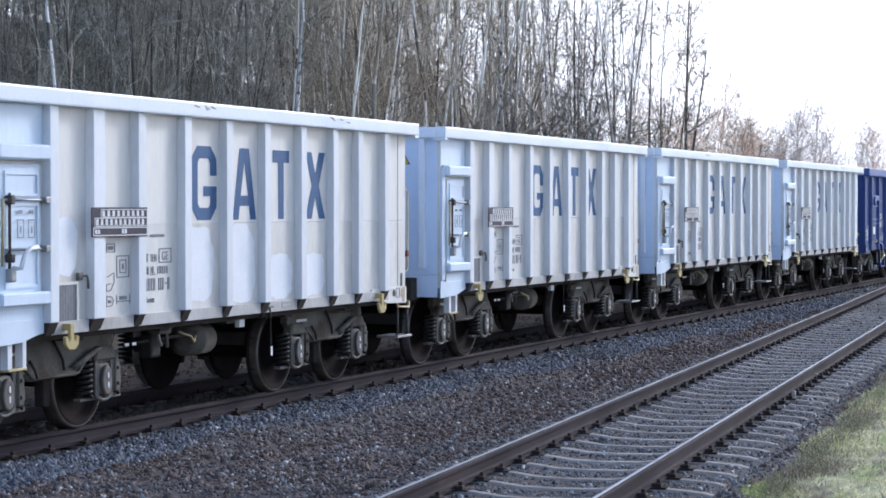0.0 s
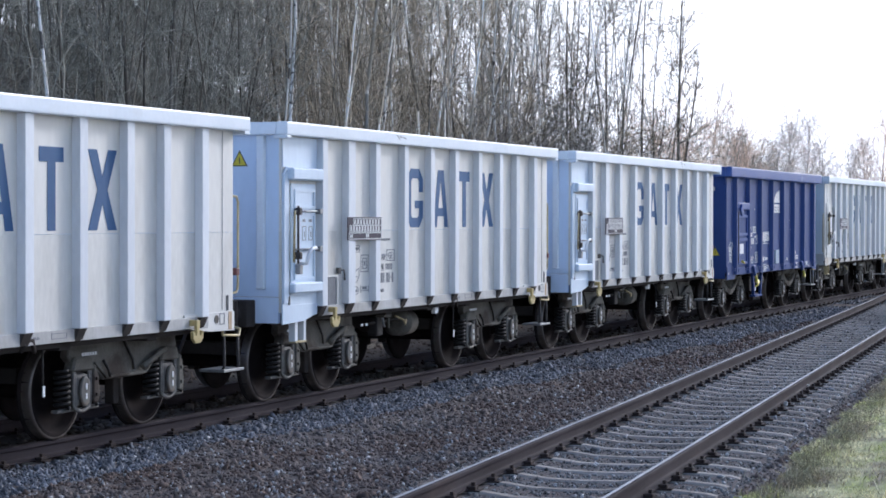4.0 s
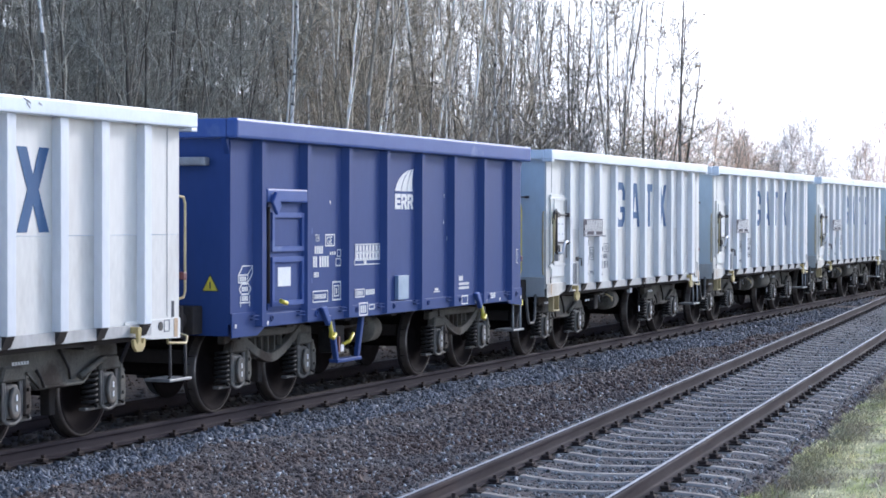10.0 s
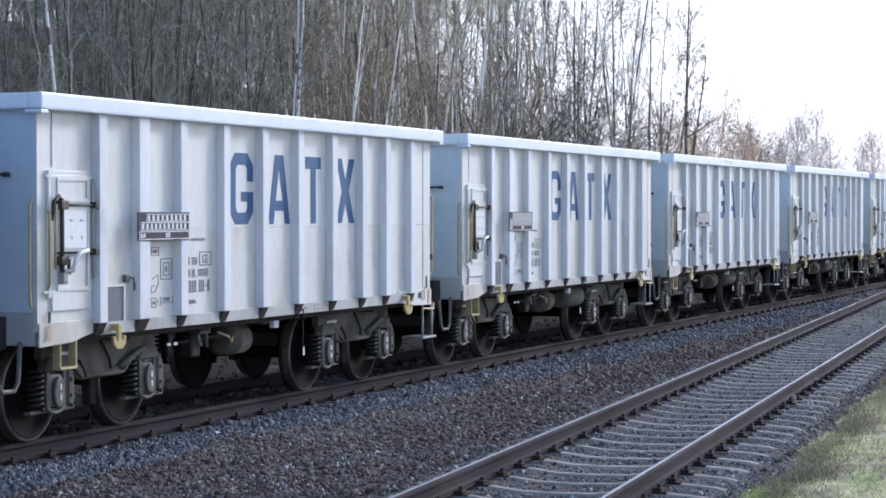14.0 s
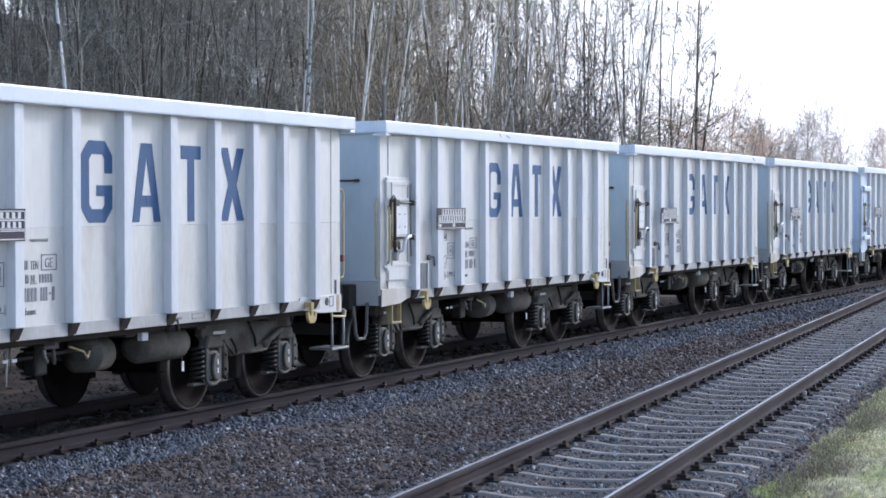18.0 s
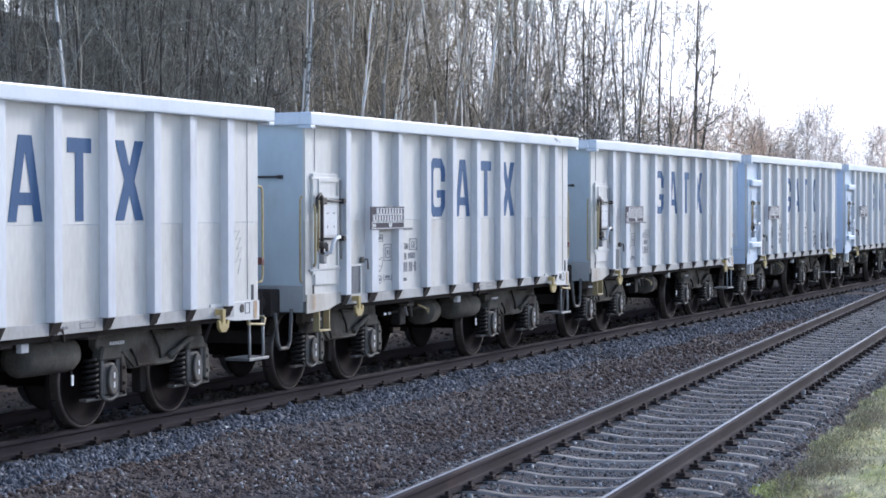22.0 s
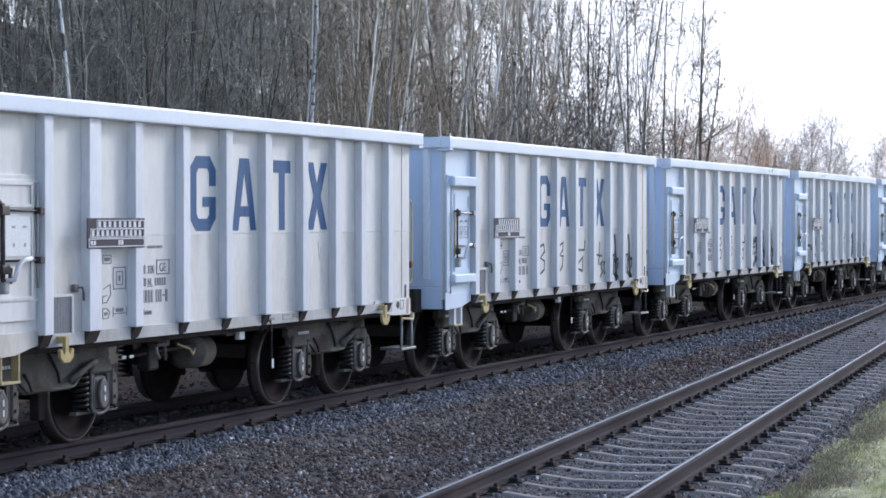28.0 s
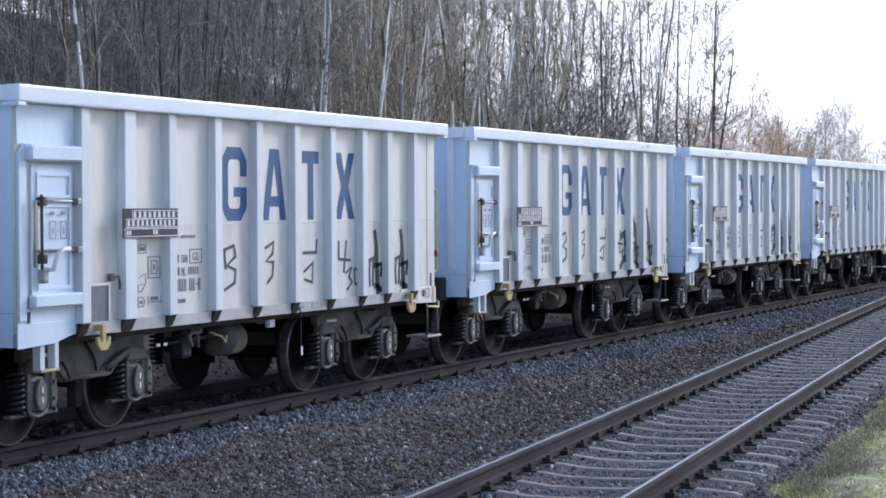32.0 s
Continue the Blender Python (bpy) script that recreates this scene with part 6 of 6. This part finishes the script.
    for z0, z1 in ((1.76, 2.19), (1.16, 1.70)):
        bm = bmesh.new()
        outline_frame(bm, X + 0.02, -3.70, -2.89, z0, z1, 0.055, 0.028)
        part("door_rim", bm, M["blue_light"], door)
    part("label", box(bmesh.new(), X + 0.021, X + 0.026, -3.52, -3.20, 1.375, 1.585), M["paper"], door, "white paper label")
    bm = tube(bmesh.new(), [(X + 0.06, -3.82, 1.2), (X + 0.06, -3.82, 2.25)], 0.018, 7)
    part("lock_rod", bm, M["dark"], door)
    part("door_lock", slab(bmesh.new(), [(-3.84, 2.30), (-3.72, 2.16), (-3.62, 2.26), (-3.74, 2.42)], 1.455, 1.50, 0.01), M["blue_light"], door)
    part("lever", tube(bmesh.new(), [(X + 0.09, -3.58, 1.22), (X + 0.10, -3.45, 1.19)], 0.025, 7), M["bright_yellow"], door, "yellow lever end")
    for z in (1.42, 1.98):
        part("hinge", box(bmesh.new(), X, X + 0.07, -2.86, -2.72, z - 0.03, z + 0.03, 0.008), M["blue_light"], door)
    # owner's mark: a sail in three strips over a comb and two looped posts
    EDGES = [curve3((-0.153, 2.473), (-0.06, 2.70), (0.40, 2.757)), curve3((0.03, 2.473), (0.09, 2.65), (0.30, 2.735)), curve3((0.05, 2.473), (0.11, 2.645), (0.325, 2.738)),
             curve3((0.22, 2.473), (0.255, 2.62), (0.37, 2.745)), curve3((0.24, 2.473), (0.275, 2.615), (0.395, 2.747)), curve3((0.425, 2.473), (0.38, 2.62), (0.458, 2.76))]
    for a, b in zip(EDGES[0::2], EDGES[1::2]):
        part("owner_mark", slab(bmesh.new(), a + b[::-1], X, X + 0.003), M["mark_white"], w, "white sail-shaped mark")
    y, z0, z1 = -0.153, 2.245, 2.438
    part("owner_mark", slab(bmesh.new(), [(y, z0), (y + 0.18, z0), (y + 0.18, z0 + 0.05), (y + 0.065, z0 + 0.05), (y + 0.065, z0 + 0.075), (y + 0.165, z0 + 0.075), (y + 0.165, z0 + 0.118),
                                          (y + 0.065, z0 + 0.118), (y + 0.065, z0 + 0.143), (y + 0.18, z0 + 0.143), (y + 0.18, z1), (y, z1)], X, X + 0.003), M["mark_white"], w, "white comb-shaped mark")
    for y in (0.045, 0.25):
        part("owner_mark", slab(bmesh.new(), [(y, z0), (y + 0.062, z0), (y + 0.062, z0 + 0.07), (y + 0.095, z0 + 0.07), (y + 0.125, z0), (y + 0.195, z0), (y + 0.155, z0 + 0.085), (y + 0.19, z0 + 0.11),
                                              (y + 0.19, z1 - 0.03), (y + 0.16, z1), (y, z1), (y, z0 + 0.115), (y + 0.062, z0 + 0.115), (y + 0.062, z1 - 0.042), (y + 0.122, z1 - 0.042),
                                              (y + 0.122, z0 + 0.112), (y, z0 + 0.108)], X, X + 0.003), M["mark_white"], w, "white looped mark")
    def stencil(draw, *args):
        bm = bmesh.new()
        draw(bm, *args)
        part("stencil", bm, M["mark_white"], w, "white stencil")

    words("TEN", 0.088, X + 0.002, -2.51, 1.858, M["mark_white"], w, narrow=0.52)
    stencil(outline_frame, X, -2.23, -1.965, 1.80, 1.945, 0.018)
    stencil(bars, X, -2.52, -2.28, 1.72, 1.81, 4)
    stencil(bars, X, -2.56, -2.44, 1.565, 1.69, 2)
    stencil(bars, X, -2.39, -2.12, 1.565, 1.69, 4)
    stencil(bars, X, -2.54, -2.40, 1.45, 1.51, 4)
    for q in (-2.10, -2.04, -1.98):
        stencil(box, X, X + 0.003, q, q + 0.035, 1.70, 1.74)
    stencil(outline_frame, X, -1.90, -1.79, 1.675, 1.765, 0.013)
    stencil(outline_frame, X, -1.94, -1.79, 1.565, 1.66, 0.015)
    stencil(outline_frame, X, -2.565, -2.155, 1.16, 1.295, 0.013)
    stencil(bars, X, -2.52, -2.20, 1.20, 1.255, 9, 0.6)
    stencil(outline_frame, X, -2.03, -1.79, 1.165, 1.39, 0.018)
    stencil(outline_frame, X, -1.985, -1.84, 1.21, 1.345, 0.016)
    stencil(bars, X, -1.935, -1.89, 1.245, 1.31, 1)
    # pictograms: a crate, a six-sided plate, a trestle
    stencil(ribbon, [(-4.42, 1.44), (-4.20, 1.44), (-4.20, 1.52), (-4.42, 1.52), (-4.42, 1.44)], 0.016, X)
    stencil(ribbon, [(-4.42, 1.52), (-4.32, 1.615), (-4.09, 1.615), (-4.20, 1.52)], 0.015, X)
    stencil(ribbon, [(-4.09, 1.615), (-4.09, 1.53), (-4.20, 1.44)], 0.015, X)
    stencil(bars, X, -4.39, -4.23, 1.455, 1.505, 4)
    stencil(ribbon, [(-4.40, 1.37), (-4.34, 1.425), (-4.19, 1.425), (-4.13, 1.37), (-4.19, 1.315), (-4.34, 1.315), (-4.40, 1.37)], 0.018, X)
    stencil(bars, X, -4.34, -4.19, 1.345, 1.395, 4)
    stencil(ribbon, [(-4.37, 1.30), (-4.37, 1.18)], 0.014, X)
    stencil(ribbon, [(-4.39, 1.225), (-4.14, 1.225)], 0.014, X)
    stencil(ribbon, [(-4.16, 1.30), (-4.16, 1.18)], 0.014, X)
    stencil(bars, X, -4.34, -4.19, 1.245, 1.295, 4)
    # load table
    stencil(outline_frame, X, -1.38, -0.55, 1.715, 1.82, 0.013)
    stencil(bars, X, -1.35, -0.57, 1.735, 1.80, 8, 0.62)
    stencil(outline_frame, X, -1.38, -0.55, 1.635, 1.712, 0.012)
    stencil(bars, X, -1.35, -0.57, 1.65, 1.698, 8, 0.62)
    stencil(outline_frame, X, -1.40, -0.55, 1.565, 1.632, 0.012)
    stencil(bars, X, -1.12, -1.03, 1.578, 1.63, 2)
    stencil(outline_frame, X, -1.38, -1.10, 1.175, 1.28, 0.015)
    stencil(bars, X, -1.34, -1.14, 1.20, 1.255, 5)
    stencil(bars, X, -1.06, -0.78, 1.20, 1.265, 6)
    stencil(outline_frame, X + 0.029, -1.32, -1.06, 0.955, 1.115, 0.016)
    stencil(bars, X + 0.029, -1.28, -1.10, 0.99, 1.08, 3)
    stencil(outline_frame, X + 0.029, -1.02, -0.86, 1.02, 1.085, 0.012)
    stencil(bars, X, 2.08, 2.24, 1.285, 1.35, 3)
    stencil(bars, X, 2.08, 2.465, 1.225, 1.26, 10, 0.75)
    stencil(bars, X, 2.08, 2.465, 1.17, 1.205, 10, 0.75)
    stencil(outline_frame, X + 0.029, 2.11, 2.34, 0.965, 1.085, 0.016)
    stencil(ribbon, [(1.16, 1.165), (1.37, 1.165)], 0.012, X)
    stencil(bars, X, 1.20, 1.33, 1.18, 1.215, 3)
    stencil(outline_frame, X + 0.029, 3.23, 3.43, 1.01, 1.085, 0.014)
    stencil(bars, X + 0.029, 3.26, 3.41, 1.03, 1.065, 4)
    stencil(ribbon, [(4.47, 1.68), (4.40, 1.68), (4.40, 1.485), (4.47, 1.485)], 0.012, X)
    for i in range(4):
        stencil(box, X, X + 0.003, 4.42, 4.46, 1.52 + i * 0.035, 1.53 + i * 0.035)
    words("GE", 0.095, X + 0.002, -2.195, 1.825, M["mark_white"], w, narrow=0.95)
    # small white tabs along the sill
    for q in (-4.56, -3.80, -2.74, -2.2, 2.62, 3.05, 3.60, 4.50):
        part("tie_mark", slab(bmesh.new(), [(q, 0.965), (q + 0.03, 0.96), (q + 0.05, 1.0), (q + 0.01, 1.01)], X + 0.03, X + 0.033), M["mark_white"], w, "small white lashing mark")
    # knocks in the paint
    for q, z in ((-2.1, 2.3), (0.78, 2.05), (1.50, 2.06), (1.62, 1.85), (0.62, 1.72), (2.9, 2.5), (-0.6, 2.62), (1.52, 2.42)):
        part("paint_chip", slab(bmesh.new(), [(q, z), (q + 0.015, z - 0.01), (q + 0.02, z + 0.03), (q + 0.005, z + 0.04)], X, X + 0.001), M["mark_white"], w, "small chip in the paint")
    part("paper_holder", box(bmesh.new(), X, X + 0.05, -0.15, 0.19, 1.11, 1.41, 0.008), M["holder"], w, "grey clip board holder")
    for q in (-2.42, 2.60):
        part("hook_arm", slab(bmesh.new(), [(q - 0.06, 1.10), (q + 0.06, 1.12), (q + 0.20, 0.93), (q + 0.14, 0.88)], 1.40, 1.46, 0.01), M["blue_light"], w)
        part("rope_hook", tube(bmesh.new(), [(1.44, q + 0.17, 0.93), (1.46, q + 0.18, 0.82), (1.46, q + 0.16, 0.76), (1.46, q + 0.23, 0.74), (1.46, q + 0.28, 0.79)], 0.026, 8), M["bright_yellow"], w, "bright yellow hook end")
    # hanging frame amidships
    bm = bmesh.new()
    for a, b in (((-1.85, 0.95), (-1.70, 0.45)), ((-0.95, 0.95), (-1.10, 0.45))):
        slab(bm, [(a[0] - 0.045, a[1]), (a[0] + 0.045, a[1]), (b[0] + 0.035, b[1]), (b[0] - 0.035, b[1])], 1.24, 1.30, 0.008)
    box(bm, 1.2, 1.32, -1.75, -1.05, 0.415, 0.46, 0.01)
    part("step_frame", bm, M["blue"], w, "dark blue hanging step frame")
    part("brake_lever", tube(bmesh.new(), [(1.25, -1.45, 0.62), (1.28, -1.32, 0.66), (1.28, -1.22, 0.74)], 0.022, 7), M["bright_yellow"], w, "yellow brake lever")
    part("lever_plate", box(bmesh.new(), 1.25, 1.27, -1.55, -1.47, 0.54, 0.62), M["paper"], w, "small white plate")
    part("lever_plate", box(bmesh.new(), 1.25, 1.27, -1.62, -1.57, 0.54, 0.72), M["red"], w, "dull red lever")
    part("brake_valve", box(bmesh.new(), 0.98, 1.16, -1.60, -1.20, 0.52, 0.84, 0.03), M["spring"], w, "black brake valve")
    add_running_gear(w, (-3.89, -2.22, 2.03, 3.70), "belly")
    return w


# ---- the train ----
PITCH, HEAD, BLUE_AT = 10.383, 19.34, 4
COURSE = (-213.8172, 701.4343, -870.7624, 513.1463, -166.2981, 21.9673, 118.0488, 0.0)


def travelled(t):
    """Metres the train has rolled after t seconds: it slows from 3.7 to 2.4 metres a second."""
    v = 0.0
    for c in COURSE:
        v = v * (t / 32.0) + c
    return v


def wagon_y(k, t):
    return HEAD + PITCH * k - (0.054 if k > BLUE_AT else 0.08 if k == BLUE_AT else 0.0) - travelled(t)


new_type, old_type, late_type = white_wagon("new"), white_wagon("old"), white_wagon("late")
TRAIN = []
for k in range(0, 16):
    if k == BLUE_AT:
        wagon = blue_wagon()
    elif k == 0:
        wagon = new_type
    elif k == 5:
        wagon = old_type
    elif k == 10:
        wagon = late_type
    else:
        wagon = copy_thing(old_type if 5 <= k <= 9 else late_type if k > 9 else new_type, Matrix())
    TRAIN.append((k, wagon))


def patch(y0, y1, z0, z1, seed, n=28):
    """The uneven outline of a brushed patch of paint."""
    r = random.Random(seed)
    ring = []
    for i in range(n):
        c, d = math.cos(2 * math.pi * i / n), math.sin(2 * math.pi * i / n)
        k = r.uniform(0.90, 1.04)
        ring.append(((y0 + y1) / 2 + (y1 - y0) / 2 * k * math.copysign(abs(c) ** 0.6, c), (z0 + z1) / 2 + (z1 - z0) / 2 * k * math.copysign(abs(d) ** 0.6, d)))
    return ring


def mark(name, wagon, pts, w, material, label, x=1.3635):
    part(name, ribbon(bmesh.new(), pts, w, x), material, wagon, label)


by_number = dict(TRAIN)
# fresh touch-ups on the first wagon
for y0, y1, z0, z1, sd in ((-3.60, -3.11, 1.50, 2.04, 1), (-1.16, -0.50, 1.14, 1.94, 2), (-0.26, 0.46, 1.11, 1.94, 4), (0.74, 1.36, 1.12, 1.62, 6), (1.58, 2.22, 1.12, 1.62, 7)):
    part("touch_up", slab(bmesh.new(), patch(y0, y1, z0, z1, sd), 1.3605, 1.362), M["primer"], by_number[0], "patch of fresh white paint")
# chalked and sprayed figures
FIGURES = (
    [(-0.89, 1.50), (-0.92, 1.70), (-0.72, 1.74), (-0.68, 1.63), (-0.86, 1.54), (-0.68, 1.49), (-0.70, 1.36), (-0.93, 1.29)],
    [(-0.03, 1.70), (0.17, 1.76), (0.15, 1.64), (0.0, 1.56), (0.17, 1.55), (0.14, 1.40), (0.02, 1.33)],
    [(0.87, 1.63), (1.20, 1.63), (1.22, 1.78)], [(0.89, 1.42), (1.12, 1.52), (1.10, 1.30), (0.90, 1.34)],
    [(1.79, 1.75), (1.79, 1.54), (2.10, 1.52)], [(1.99, 1.75), (1.92, 1.38)],
    [(1.98, 1.38), (2.13, 1.44), (2.06, 1.33), (2.14, 1.27), (2.0, 1.18)], [(2.20, 1.42), (2.35, 1.40), (2.36, 1.25), (2.22, 1.24), (2.20, 1.42)])
SCRIBBLES = (([(0.15, 1.86), (0.19, 1.74), (0.21, 1.60)], 0.085), ([(-0.02, 1.50), (0.12, 1.53), (0.10, 1.20)], 0.045), ([(0.02, 1.49), (0, 1.36), (0.02, 1.20)], 0.04),
             ([(0.20, 1.60), (0.22, 1.36), (0.25, 1.10)], 0.10), ([(0.12, 1.43), (0.36, 1.46), (0.32, 1.30)], 0.055), ([(0.14, 1.21), (0.36, 1.15)], 0.07))
for number, heavy in ((10, False), (11, True), (12, True)):
    wagon = by_number[number]
    for pts in FIGURES:
        mark("chalk_figure", wagon, pts, 0.034, M["chalk"], "hand-drawn grey figure")
    for y in (2.62, 3.38):
        for pts, wd in SCRIBBLES:
            mark("spray_mark", wagon, [(y + a, b) for a, b in pts], wd, M["black"], "black sprayed scribble", 1.3637)
    if heavy:
        for pts, wd in (([(1.95, 1.62), (2.2, 1.7), (2.22, 1.5), (2.62, 1.66), (2.64, 1.4), (2.2, 1.3), (1.95, 1.14)], 0.10), ([(2.60, 2.02), (2.72, 1.84), (2.70, 1.62)], 0.10),
                        ([(3.42, 2.1), (3.50, 1.84), (3.52, 1.5)], 0.09)):
            mark("spray_mark", wagon, pts, wd, M["black"], "black sprayed scribble", 1.3639)
# a second, longer air tank under three of the older wagons
for number in (6, 7, 8):
    bm = lathe(bmesh.new(), [(-0.46, 0.08), (-0.43, 0.15), (-0.38, 0.17), (0.38, 0.17), (0.43, 0.15), (0.46, 0.08)], 22)
    bmesh.ops.rotate(bm, cent=(0, 0, 0), matrix=Matrix.Rotation(math.pi / 2, 3, "Z"), verts=bm.verts)
    bmesh.ops.translate(bm, vec=(1.0, 1.0, 0.76), verts=bm.verts)
    part("air_tank", bm, M["bogie"], by_number[number], "long dull grey brake air tank")
# faint scribbles and rust runs on the older sides
for number, pts in ((3, [(1.28, 1.75), (1.18, 1.6), (1.17, 1.42), (1.26, 1.36)]), (3, [(1.36, 1.55), (1.33, 1.44), (1.40, 1.50), (1.42, 1.40)]), (7, [(4.05, 1.86), (4.2, 1.88), (4.1, 1.78), (4.22, 1.8), (4.12, 1.68), (4.24, 1.7), (4.1, 1.55), (4.22, 1.58), (4.15, 1.42)]), (9, [(1.98, 1.86), (2.02, 1.66), (2.06, 1.80)]), (6, [(-1.0, 2.34), (-0.97, 2.26)]), (5, [(2.75, 1.62), (2.85, 1.45), (2.9, 1.52)])):
    mark("faint_scribble", by_number[number], pts, 0.013, M["scuff"], "faint grey scribble", 1.3605)
for number, y, z0, z1, wd in ((5, -4.49, 0.96, 1.13, 0.05), (6, -4.50, 0.97, 1.10, 0.03), (8, -4.48, 0.95, 1.13, 0.045), (9, -4.46, 0.96, 1.12, 0.035), (5, 4.30, 1.0, 1.16, 0.04), (0, 4.38, 0.98, 1.1, 0.03), (7, -3.2, 1.02, 1.1, 0.05)):
    part("rust_run", slab(bmesh.new(), [(y, z1), (y - wd * 0.2, z0 + 0.04), (y + wd * 0.4, z0), (y + wd, z0 + 0.06), (y + wd * 0.9, z1)], 1.4005, 1.4025), surf_rust(), by_number[number], "orange rust run")
# bruises on the top rails
for number, y in ((0, -0.9), (0, 2.3), (2, -1.6), (3, 1.8), (7, -0.6), (8, 3.6), (11, 2.9), (12, -2.0)):
    r = random.Random(number * 7 + int(y * 10))
    for i in range(4):
        a, b = y + r.uniform(-0.25, 0.25), 3.165 - r.uniform(0, 0.05)
        mark("paint_chip", by_number[number], [(a, b), (a + r.uniform(0.03, 0.12), b - r.uniform(0.01, 0.05))], 0.012, M["mark_grey"], "chipped paint on the top rail", 1.5005)


def motions():
    """The train rolls towards the eye, every wheelset turning with it."""
    ticks = [0.5 * i for i in range(65)]
    turns = [0.16 * i for i in range(201)]
    for k, wagon in TRAIN:
        walk(wagon, [(t, pose(0, wagon_y(k, t), 0)) for t in ticks])
        for ax in [c for c in wagon.children if c.name.split(".")[0] == "axle"]:
            home = ax.location.copy()
            walk(ax, [(t, pose(*home, math.degrees(travelled(t) / 0.46), 0, 0)) for t in turns])


motions()
